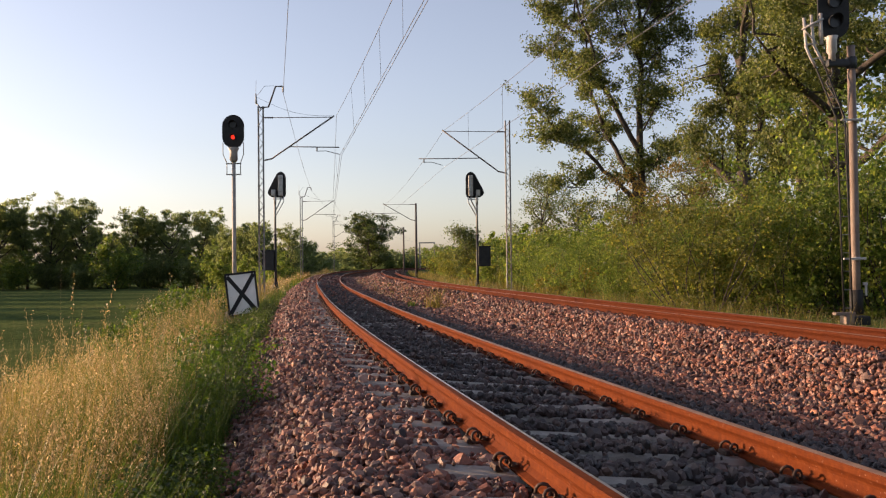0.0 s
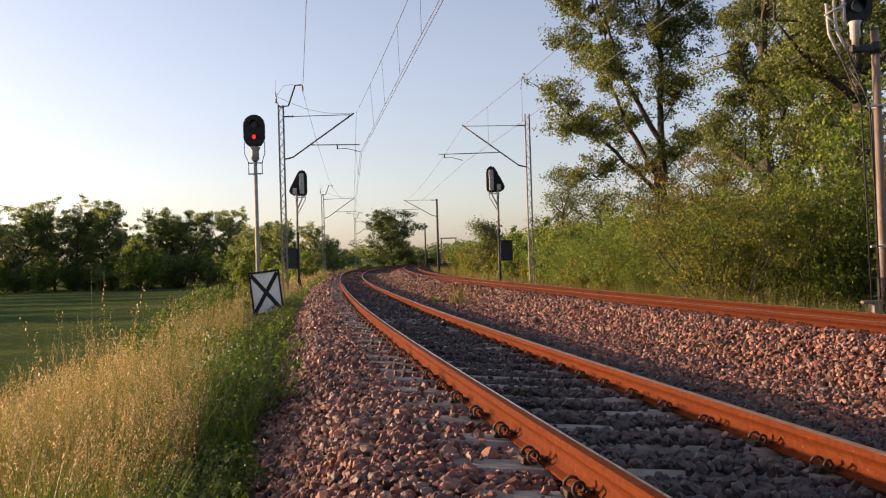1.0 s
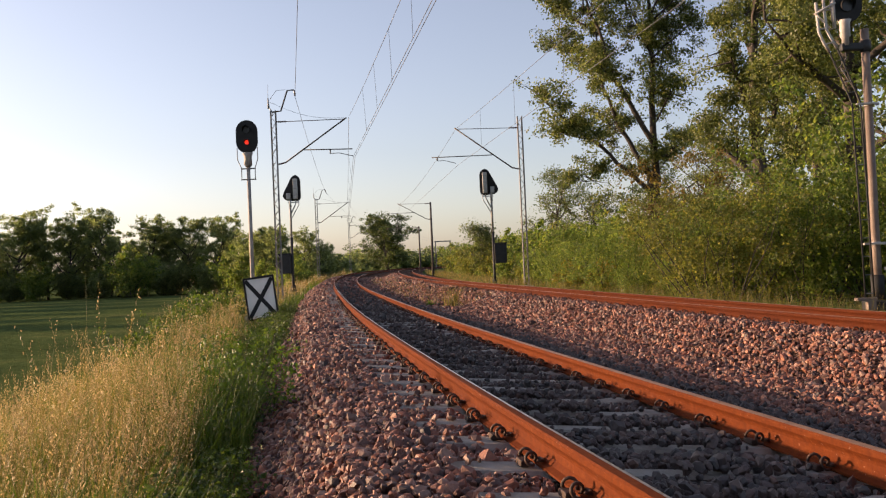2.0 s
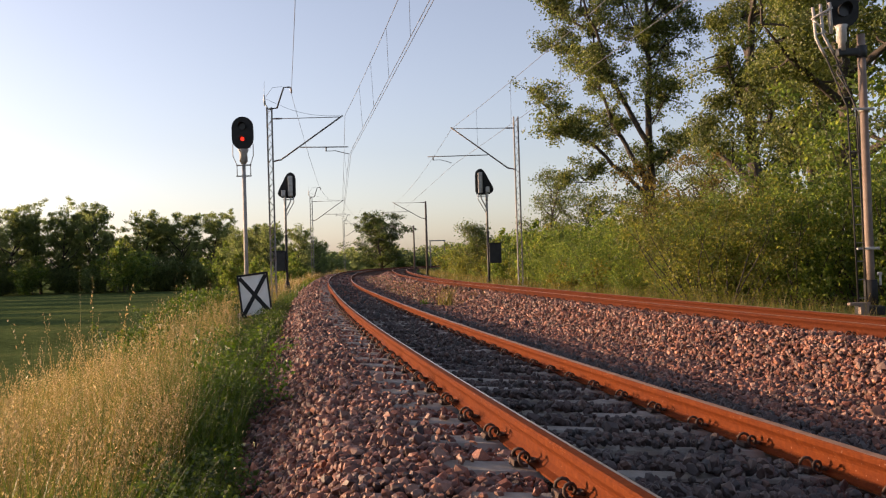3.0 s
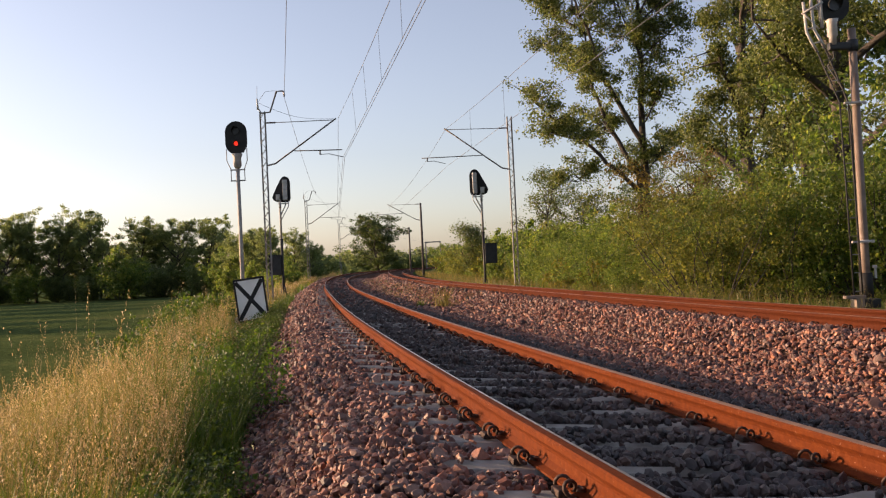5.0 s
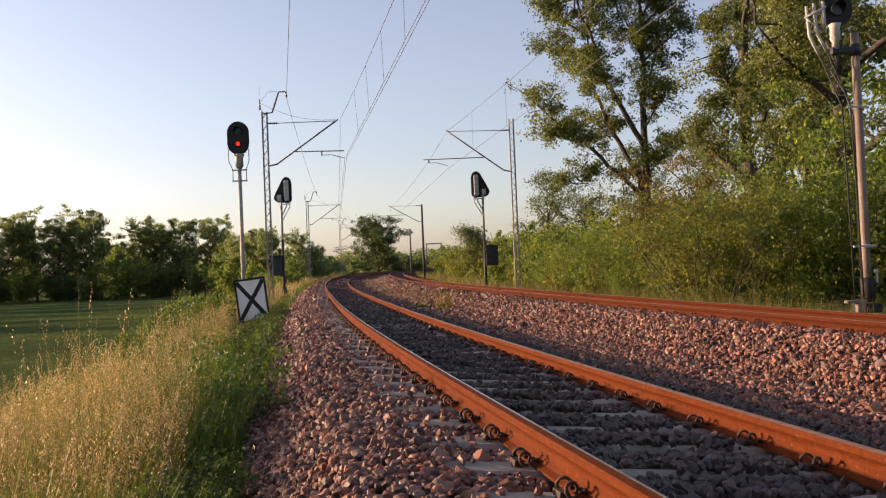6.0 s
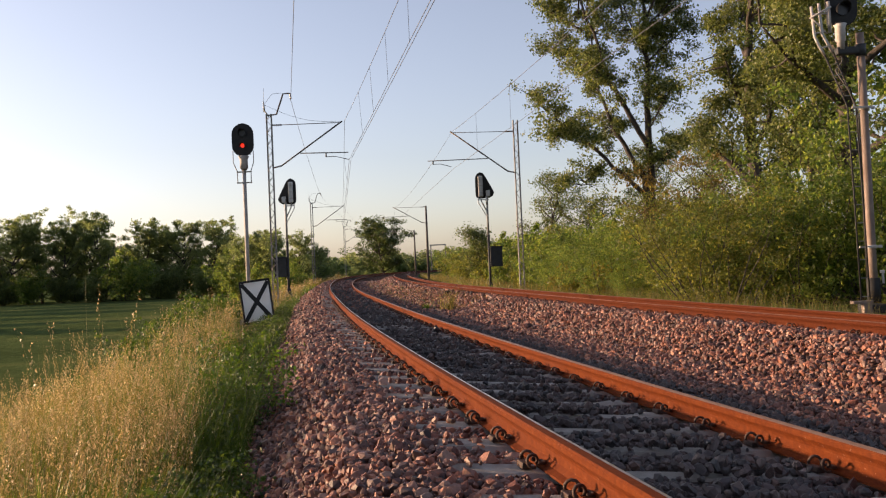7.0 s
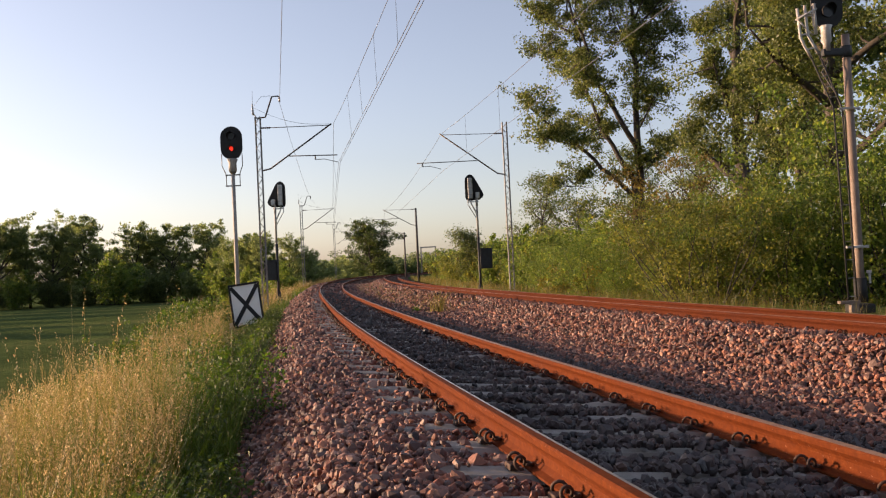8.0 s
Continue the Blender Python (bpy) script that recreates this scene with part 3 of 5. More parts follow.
def signal_facing(m):
    """Colour-light signal seen from the front, its lower lamp red."""
    sig = empty("railway_signal", m, "railway signal showing red, black oval head on slim pole", "railway signal", "railway signals")
    bm = bmesh.new()
    tube(bm, [(0, 0, 0), (0, 0, 2.0), (0, 0, 5.0)], [0.075, 0.06, 0.052], 12)
    part("pole", bm, GALV, sig, "pale grey steel pole")
    bm = bmesh.new()
    tube(bm, [(0, 0, 4.72), (0, 0, 4.8), (0, 0, 5.02), (0, 0, 5.15)], [0.07, 0.12, 0.11, 0.16], 12)
    part("head_socket", bm, GALV, sig)
    bm = bmesh.new()
    plate(bm, stadium(0.64, 0.98), pose(0, -0.06, 5.62), 0.03)
    head = part("backboard", bm, BLACK, sig, "black oval backboard")
    bm = bmesh.new()
    box(bm, pose(0, 0.10, 5.62), 0.34, 0.26, 0.82, 0.03)
    part("lamp_housing", bm, BLACK, sig)
    hooded_lens(head, 0, 5.82, 0.10, LENS)
    hooded_lens(head, 0, 5.45, 0.062, RED, "red_lens", "glowing red lamp")
    for z in (4.36, 4.68):
        bm = bmesh.new()
        box(bm, pose(0, 0, z), 0.44, 0.06, 0.035, 0.008)
        part("crossbar", bm, GALV, sig)
    for x in (-0.20, 0.20):
        bm = bmesh.new()
        tube(bm, [(x, 0, 4.36), (x, 0, 4.7), (x * 1.5, -0.05, 4.95), (x * 1.5, -0.05, 5.3)], 0.014, 6)
        part("guard_bar", bm, GALV, sig)
    bm = bmesh.new()
    box(bm, pose(0, 0, 0.1), 0.5, 0.5, 0.5, 0.04)
    part("footing", bm, PLINTH, sig)


def signal_turned(m, side, label, cab_z):
    """Signal seen from behind: grey lamp housing on a dark board with one slanted edge, cabinet on the pole."""
    sig = empty("railway_signal", m, label, "railway signal", "railway signals")
    bm = bmesh.new()
    tube(bm, [(0, 0, -1.0), (0, 0, 2.9)], 0.075, 12)
    part("pole", bm, DARKBOX, sig, "dark painted lower pole")
    bm = bmesh.new()
    tube(bm, [(0, 0, 2.9), (0, 0, 5.1)], 0.06, 12)
    part("upper_pole", bm, GALV, sig)
    cx = 0.33 * side
    outline = [(0.0, 0.70), (0.13, 0.64), (0.22, 0.52), (0.25, 0.36), (0.25, -0.45), (0.20, -0.58), (0.08, -0.64),
               (-0.45, -0.60), (-0.60, -0.50), (-0.66, -0.36), (-0.60, -0.18), (-0.22, 0.56), (-0.12, 0.66)]
    outline = [(x * side * 1.12, z * 1.1) for x, z in outline]
    if side < 0:
        outline = outline[::-1]
    bm = bmesh.new()
    plate(bm, outline, pose(cx, 0.0, 5.62), 0.03)
    part("backboard", bm, BLACK, sig, "black board with one slanted edge")
    bm = bmesh.new()
    box(bm, pose(cx + 0.0 * side, -0.12, 5.60), 0.25, 0.22, 1.15, 0.05)
    housing = part("lamp_housing", bm, BACKGREY, sig, "pale grey lamp housing")
    for z in (5.25, 5.62, 5.98):
        bm = bmesh.new()
        box(bm, pose(cx, -0.235, z), 0.26, 0.02, 0.025, 0.005)
        part("hinge_bar", bm, GALV, housing)
    bm = bmesh.new()
    box(bm, pose(cx - 0.40 * side, -0.11, 5.20), 0.22, 0.2, 0.34, 0.03)
    part("small_housing", bm, BACKGREY, sig)
    bm = bmesh.new()
    box(bm, pose(cx * 0.6, 0, 4.86), 0.62, 0.07, 0.06, 0.01)
    tube(bm, [(cx, 0, 4.98), (cx * 0.9, 0, 4.75), (0.02 * side, 0, 4.2)], 0.038, 6)
    tube(bm, [(cx * 1.45, 0, 5.0), (cx * 1.45, 0, 4.7), (0.02 * side, 0, 3.9)], 0.026, 6)
    tube(bm, [(0, 0, 4.6), (0, 0, 5.05)], 0.07, 8)
    part("bracket", bm, BACKGREY, sig)
    bm = bmesh.new()
    box(bm, pose(-0.38 * side, -0.05, cab_z), 0.66, 0.38, 1.08, 0.03)
    cab = part("cabinet", bm, DARKBOX, sig, "dark grey relay cabinet")
    bm = bmesh.new()
    box(bm, pose(-0.38 * side, -0.05, cab_z + 0.56), 0.72, 0.46, 0.05, 0.01)
    part("cabinet_roof", bm, DARKBOX, cab)
    bm = bmesh.new()
    tube(bm, [(0, 0, -1.1), (0, 0, -0.12), (0, 0, 0.0), (0, 0, 0.25)], [0.28, 0.26, 0.14, 0.12], 12)
    part("footing", bm, DARKBOX, sig)


def signal_tall(m):
    """Tall signal with ladder, white platform cage and bracketed head; local -y faces the viewer, -x the track."""
    sig = empty("railway_signal", m, "tall brown railway signal pole with ladder and white cage", "railway signal", "railway signals")
    bm = bmesh.new()
    tube(bm, [(0, 0, 0.1), (0, 0, 1.0), (0, 0, 4.72)], [0.078, 0.072, 0.066], 16)
    part("pole", bm, POLE, sig, "grey-brown steel pole")
    bm = bmesh.new()
    tube(bm, [(0, 0, 0.1), (0, 0, 0.52)], 0.11, 12)
    part("pole_foot", bm, BLACK, sig)
    bm = bmesh.new()
    box(bm, pose(-0.03, 0, 0.0), 0.34, 0.42, 0.16, 0.03)
    part("plinth", bm, BLACK, sig, "tarred concrete plinth")
    bm = bmesh.new()
    box(bm, pose(-0.36, -0.30, 0.13), 0.34, 0.12, 0.05, 0.01)
    box(bm, pose(-0.29, -0.32, 0.03), 0.14, 0.1, 0.16, 0.01)
    part("ladder_footing", bm, POLE, sig)
    xa, xb = -0.325, -0.180
    bend_a, bend_b = (-0.66, -0.1, 4.33), (-0.52, -0.1, 4.38)
    for x, b in ((xa, bend_a), (xb, bend_b)):
        bm = bmesh.new()
        tube(bm, [(x, -0.22, 0.1), (x, -0.16, 2.0), (x, -0.1, 3.45), b], 0.015, 6)
        part("ladder_stile", bm, BLACK, sig)
    for k in range(11):
        z = 0.22 + 0.31 * k
        y = -0.22 + 0.036 * z
        bm = bmesh.new()
        tube(bm, [(xa, y, z), (xb, y, z)], 0.008, 5)
        part("ladder_rung", bm, GALV, sig)
    for k in range(1, 5):
        t = k / 5
        p = Vector((xa, -0.1, 3.45)).lerp(Vector(bend_a), t)
        q = Vector((xb, -0.1, 3.45)).lerp(Vector(bend_b), t)
        bm = bmesh.new()
        tube(bm, [p, q], 0.008, 5)
        part("ladder_rung", bm, GALV, sig)
    for z in (1.05, 3.42):
        bm = bmesh.new()
        box(bm, pose(-0.09, -0.12, z), 0.34, 0.05, 0.035, 0.005)
        tube(bm, [(0, 0, z - 0.03), (0, 0, z + 0.03)], 0.085, 12)
        box(bm, pose(0.13, -0.05, z), 0.05, 0.05, 0.05, 0.008)
        part("ladder_clamp", bm, WHITEPIPE, sig)
    for k, (bx, bz, tx) in enumerate((( -0.66, 4.33, -0.83), (-0.52, 4.38, -0.70))):
        bm = bmesh.new()
        tube(bm, [(bx, -0.1, bz), (bx - 0.09, -0.1, bz + 0.17), (tx + 0.01, -0.1, bz + 0.34), (tx - 0.02, -0.1, bz + 0.85)], 0.026, 8)
        part("cage_post", bm, WHITEPIPE, sig, "white painted cage pipe")
    for a, b, r in (((-0.90, -0.14, 4.97), (-0.56, -0.2, 5.14), 0.018), ((-0.85, -0.14, 4.95), (-0.58, -0.05, 4.72), 0.015), ((-0.84, -0.1, 5.05), (-0.56, -0.1, 5.05), 0.014),
                    ((-0.81, -0.1, 4.72), (-0.64, -0.1, 4.75), 0.014), ((-0.74, -0.1, 4.46), (-0.57, -0.1, 4.50), 0.014), ((-0.56, -0.12, 4.72), (-0.57, -0.12, 5.25), 0.03)):
        bm = bmesh.new()
        tube(bm, [a, b], r, 6)
        part("cage_rail", bm, WHITEPIPE, sig)
    bm = bmesh.new()
    box(bm, pose(-0.17, 0, 4.42), 0.50, 0.13, 0.13, 0.03)
    tube(bm, [(0, 0, 4.32), (0, 0, 4.52)], 0.09, 12)
    part("bracket_arm", bm, DARKBOX, sig)
    bm = bmesh.new()
    tube(bm, [(-0.34, -0.02, 4.44), (-0.34, -0.02, 4.58), (-0.34, -0.02, 4.60), (-0.34, -0.02, 4.82), (-0.34, -0.02, 4.88)], [0.06, 0.06, 0.085, 0.085, 0.11], 12)
    part("head_pedestal", bm, WHITEPIPE, sig, "white head pedestal")
    bm = bmesh.new()
    plate(bm, stadium(0.54, 1.3), pose(-0.31, -0.05, 5.48), 0.03)
    head = part("backboard", bm, BLACK, sig, "black oval backboard")
    bm = bmesh.new()
    box(bm, pose(-0.31, 0.09, 5.45), 0.32, 0.24, 1.05, 0.03)
    part("lamp_housing", bm, BLACK, sig)
    for z in (5.12, 5.47, 5.82):
        hooded_lens(head, -0.31, z, 0.10, LENS)
    bm = bmesh.new()
    tube(bm, [(-0.34, 0.02, 4.5), (-0.3, 0.05, 4.25), (-0.42, 0.05, 4.1), (-0.2, 0.03, 3.7), (-0.085, 0.02, 3.3), (-0.085, 0.03, 0.5)], 0.014, 6)
    part("cable", bm, CABLE, sig)
    bm = bmesh.new()
    box(bm, pose(0.12, -0.08, 0.62), 0.07, 0.05, 0.05, 0.008)
    box(bm, pose(0.14, -0.06, 0.52), 0.035, 0.03, 0.2, 0.006)
    part("earth_terminal", bm, WHITEPIPE, sig)


def cross_sign(m):
    """White board with a black border and a black diagonal cross, leaning on its post."""
    sign = empty("trackside_sign", m, "leaning white sign board with black diagonal cross in grass", "trackside sign")
    w, h = 0.78, 1.10
    bm = bmesh.new()
    box(bm, pose(0, 0.06, -0.55), 0.06, 0.05, 2.1, 0.008)
    part("post", bm, BLACK, sign)
    bm = bmesh.new()
    box(bm, pose(0, 0, 0), w, 0.02, h, 0.004)
    part("board", bm, WHITE, sign)
    for x, z, sx, sz in ((0, h / 2, w + 0.05, 0.055), (0, -h / 2, w + 0.05, 0.055), (-w / 2, 0, 0.05, h), (w / 2, 0, 0.05, h)):
        bm = bmesh.new()
        box(bm, pose(x, -0.006, z), sx, 0.036, sz, 0.005)
        part("edge_bar", bm, BLACK, sign)
    a = math.degrees(math.atan2(h, w))
    length = math.hypot(w, h) - 0.12
    for k, s in enumerate((1, -1)):
        bm = bmesh.new()
        box(bm, pose(0, -0.012 - 0.003 * k, 0, 0, s * a, 0), length, 0.012, 0.105)
        part("cross_bar", bm, BLACK, sign)


# ---- plants ----
def leaf_mesh(name, centres, size, material, rng, out):
    """One pointed leaf a centre: a bent four-cornered blade that faces roughly outwards and hangs a little."""
    n = len(centres)
    k = out * 0.75 + rng.normal(0, 0.7, (n, 3)) + np.array([0, 0, 0.15])
    k /= np.linalg.norm(k, axis=1)[:, None]
    d = rng.normal(size=(n, 3))
    d[:, 2] -= 0.6
    d -= k * (d * k).sum(1)[:, None]
    d /= np.linalg.norm(d, axis=1)[:, None]
    e = np.cross(k, d)
    s = (size * rng.uniform(0.6, 1.35, n))[:, None]
    v = np.stack([centres - d * s * 0.5, centres + e * s * 0.36 + k * s * 0.1, centres + d * s * 0.55, centres - e * s * 0.36 + k * s * 0.1], 1).reshape(-1, 3)
    f = np.arange(4 * n).reshape(n, 4)
    return array_mesh(name, v, f, material)


def branch_path(p, d, length, rng, n=6, wander=0.18, lift=0.1):
    pts = [Vector(p)]
    d = Vector(d).normalized()
    for k in range(n):
        d = (d + Vector(rng.normal(0, wander, 3)) + Vector((0, 0, lift))).normalized()
        pts.append(pts[-1] + d * (length / n))
    return pts


def plant_meshes(name, height, spread, leaf, size, count, material, seed, trunk=True, limbs=9, clear=0.25, lean=(0, 0), clump=0.9, twigs=True):
    """Wood and leaves of a tree (one trunk) or of a shrub (many stems), base at the origin."""
    rng = np.random.default_rng(seed)
    bm = bmesh.new()
    tips = []
    if trunk:
        r0 = 0.018 * height
        top = branch_path((0, 0, -0.2), (lean[0], lean[1], 1), height * 0.9, rng, 10, 0.07, 0.06)
        tube(bm, top, [r0 * (1.15 - 0.105 * k) for k in range(11)], 9)
        for k in range(limbs):
            t = clear + (0.97 - clear) * (k + rng.uniform(0, 0.8)) / limbs
            i = min(int(t * 10), 9)
            p = top[i].lerp(top[i + 1], t * 10 - i)
            a = 2.4 * k + rng.uniform(-0.5, 0.5)
            reach = spread * (0.55 + 0.6 * math.sin(math.pi * min(1, (t - clear) / (1 - clear) * 0.8 + 0.18))) * rng.uniform(0.75, 1.15)
            path = branch_path(p, (math.cos(a), math.sin(a), 0.55), reach, rng, 6, 0.11, 0.13)
            rl = r0 * (1.1 - t) * 0.62 + 0.02
            tube(bm, path, [rl * (1 - 0.14 * j) for j in range(7)], 6)
            for j in (2, 3, 4, 5, 6):
                for q in range(2):
                    b = rng.uniform(0, 6.28)
                    sub = branch_path(path[j], (math.cos(b), math.sin(b), rng.uniform(-0.1, 0.7)), reach * rng.uniform(0.2, 0.42), rng, 3, 0.25, 0.05)
                    if twigs:
                        tube(bm, sub, [rl * 0.3, rl * 0.24, rl * 0.16, 0.006], 4, False)
                    tips += [sub[2], sub[3]]
            tips.append(path[-1])
        tips += [top[-1], top[-2]]
    else:
        for k in range(limbs):
            a = 2.4 * k + rng.uniform(-0.4, 0.4)
            o = rng.uniform(0.2, 0.9)
            path = branch_path((0.25 * spread * math.cos(a) * o, 0.25 * spread * math.sin(a) * o, -0.1), (math.cos(a) * o, math.sin(a) * o, 1.1),
                               height * rng.uniform(0.6, 0.98), rng, 6, 0.14, 0.12)
            tube(bm, path, [0.0065 * height * (1 - 0.14 * j) for j in range(7)], 4)
            for j in (1, 2, 3, 4, 5, 6):
                for _ in range(2):
                    b = rng.uniform(0, 6.28)
                    sub = branch_path(path[j], (math.cos(b), math.sin(b), rng.uniform(-0.1, 0.5)), spread * rng.uniform(0.15, 0.36), rng, 3, 0.25, 0.02)
                    if twigs and _ == 0:
                        tube(bm, sub, [0.004 * height * q for q in (1, 0.8, 0.6, 0.35)], 3, False)
                    tips += [sub[2], sub[3]]
    return finish_plant(name, bm, tips, count, clump, size, leaf, rng)


def finish_plant(name, bm, tips, count, clump, size, leaf, rng):
    """Turns the limbs into a mesh and hangs clumps of leaves on the twig tips."""
    wood = bpy.data.meshes.new(name + "_wood")
    bm.to_mesh(wood)
    bm.free()
    wood.materials.append(BARK)
    tips = np.array([tuple(t) for t in tips])
    weight = rng.uniform(0.15, 1.6, len(tips)) ** 1.8
    pick = rng.choice(len(tips), count, p=weight / weight.sum())
    off = rng.normal(0, 1, (count, 3))
    off *= (rng.uniform(0.0, 1.0, count) ** 0.5 / np.linalg.norm(off, axis=1))[:, None]
    radius = (clump * rng.uniform(0.55, 1.25, len(tips)))[pick][:, None]
    centres = tips[pick] + off * radius * np.array([1, 1, 0.72])
    centres[:, 2] = np.maximum(centres[:, 2], 0.06)
    axis = tips.mean(0) * np.array([1, 1, 0.8])
    radial = centres - axis
    radial /= np.linalg.norm(radial, axis=1)[:, None] + 1e-6
    shell = off / (np.linalg.norm(off, axis=1)[:, None] + 1e-6)
    return wood, leaf_mesh(name + "_leaves", centres, size, leaf, rng, 0.7 * shell + 0.3 * radial)


def forked_poplar(x, y):
    """Old poplar forking low into two stems that lean over the line, a long bare-footed limb below them.
    Each limb: start and end as (across, up), girth at both ends, drift in depth."""
    rng = np.random.default_rng(31)
    bm = bmesh.new()
    tips = []
    limbs = [((0.25, -0.2), (-0.1, 7.0), .25, .19, 0.0, 0.0), ((-0.1, 7.0), (0.05, 13.2), .19, .11, 0.1, .25), ((0.05, 13.2), (-0.35, 19.6), .11, .03, 0.3, 0.0),
             ((-0.12, 7.2), (-1.9, 10.3), .15, .11, -0.5, .6), ((-1.9, 10.3), (-4.2, 16.9), .11, .03, -0.8, .1),
             ((-0.3, -0.2), (-0.4, 5.8), .20, .16, 0.0, 1.0), ((-0.4, 5.8), (-1.95, 8.85), .15, .10, 0.5, .6), ((-1.95, 8.85), (-2.9, 12.6), .10, .03, 0.9, .1),
             ((-0.42, 4.8), (-3.4, 7.5), .12, .085, -0.6, .6), ((-3.4, 7.5), (-6.3, 9.9), .08, .02, -1.0, .1), ((-3.7, 7.7), (-5.2, 8.0), .05, .02, -0.6, 0.0),
             ((0.05, 10.0), (1.25, 13.4), .07, .02, 0.8, .25), ((0.0, 11.5), (-1.5, 14.6), .07, .025, -0.9, .2), ((-3.2, 13.6), (-5.3, 15.2), .06, .02, 0.6, .1),
             ((-2.6, 11.7), (-4.9, 13.2), .05, .02, 1.0, .1), ((0.0, 14.0), (1.5, 17.4), .06, .02, -0.6, .1), ((-3.8, 15.4), (-5.3, 18.0), .05, .02, -0.4, .1),
             ((-0.2, 16.0), (-2.0, 19.4), .05, .02, 0.8, .1), ((-2.7, 12.4), (-2.6, 16.2), .06, .02, 1.3, .1), ((-1.5, 9.8), (-3.4, 11.4), .06, .02, -1.3, .2),
             ((0.05, 11.8), (2.7, 14.0), .06, .02, 0.3, .3), ((0.0, 13.6), (3.1, 16.4), .06, .02, -0.3, .3), ((0.05, 12.6), (2.0, 15.6), .06, .02, 0.4, .2), ((-0.1, 15.0), (2.3, 18.4), .06, .02, 0.5, .2), ((-0.3, 17.0), (0.6, 20.6), .05, .02, -0.5, .1),
             ((-1.2, 14.0), (-2.0, 17.5), .05, .02, -0.9, .1), ((-3.4, 14.4), (-3.0, 18.6), .05, .02, 0.5, .1), ((0.0, 8.4), (1.0, 10.3), .05, .02, -0.5, .3), ((-1.2, 7.6), (-2.6, 9.4), .05, .02, 1.4, .3), ((-2.2, 6.6), (-3.6, 5.6), .035, .015, 0.6, .4), ((0.1, 6.0), (0.9, 7.2), .03, .012, -0.6, .4)]
    for (x0, z0), (x1, z1), r0, r1, dy, bare in limbs:
        a, b = Vector((x0, 0.4 * dy, z0)), Vector((x1, 1.6 * dy, z1))
        path = [a.lerp(b, k / 7) + Vector(rng.normal(0, 0.012, 3)) * (b - a).length * math.sin(math.pi * k / 7) for k in range(8)]
        tube(bm, path, [r0 + (r1 - r0) * k / 7 for k in range(8)], 8)
        for k in range(2, 8):
            if k / 7 < bare:
                continue
            for q in range(4 if bare < 0.5 else 2):
                g = rng.uniform(0, 6.28)
                sub = branch_path(path[k], (math.cos(g), math.sin(g), rng.uniform(-0.2, 0.8)), rng.uniform(0.6, 1.5), rng, 3, 0.25, 0.05)
                tube(bm, sub, [0.03, 0.022, 0.014, 0.006], 4, False)
                tips += [sub[2], sub[3]]
    wood, crown = finish_plant("forked_poplar", bm, tips, 84000, 0.58, 0.12, LEAF_POPLAR, rng)
    plant("tree", wood, crown, Matrix.Translation((x, y, -0.6)), "tall poplar forking low into two leaning stems, sunlit clumped leaves", "tree", "trees beside the line")


def plant(name, wood, crown, m, label, category, group, trunk_name="trunk"):
    ob = empty(name, m, label, category, group)
    stem = put(trunk_name, wood, ob)
    if trunk_name == "stem":
        tagged(stem, kind="stuff")
    put("crown", crown, ob)
    return ob


def ground_z(x, y):
    u, s = u_of(np.array(x), np.array(y))
    return float(bed_height(u, s)) - 0.08


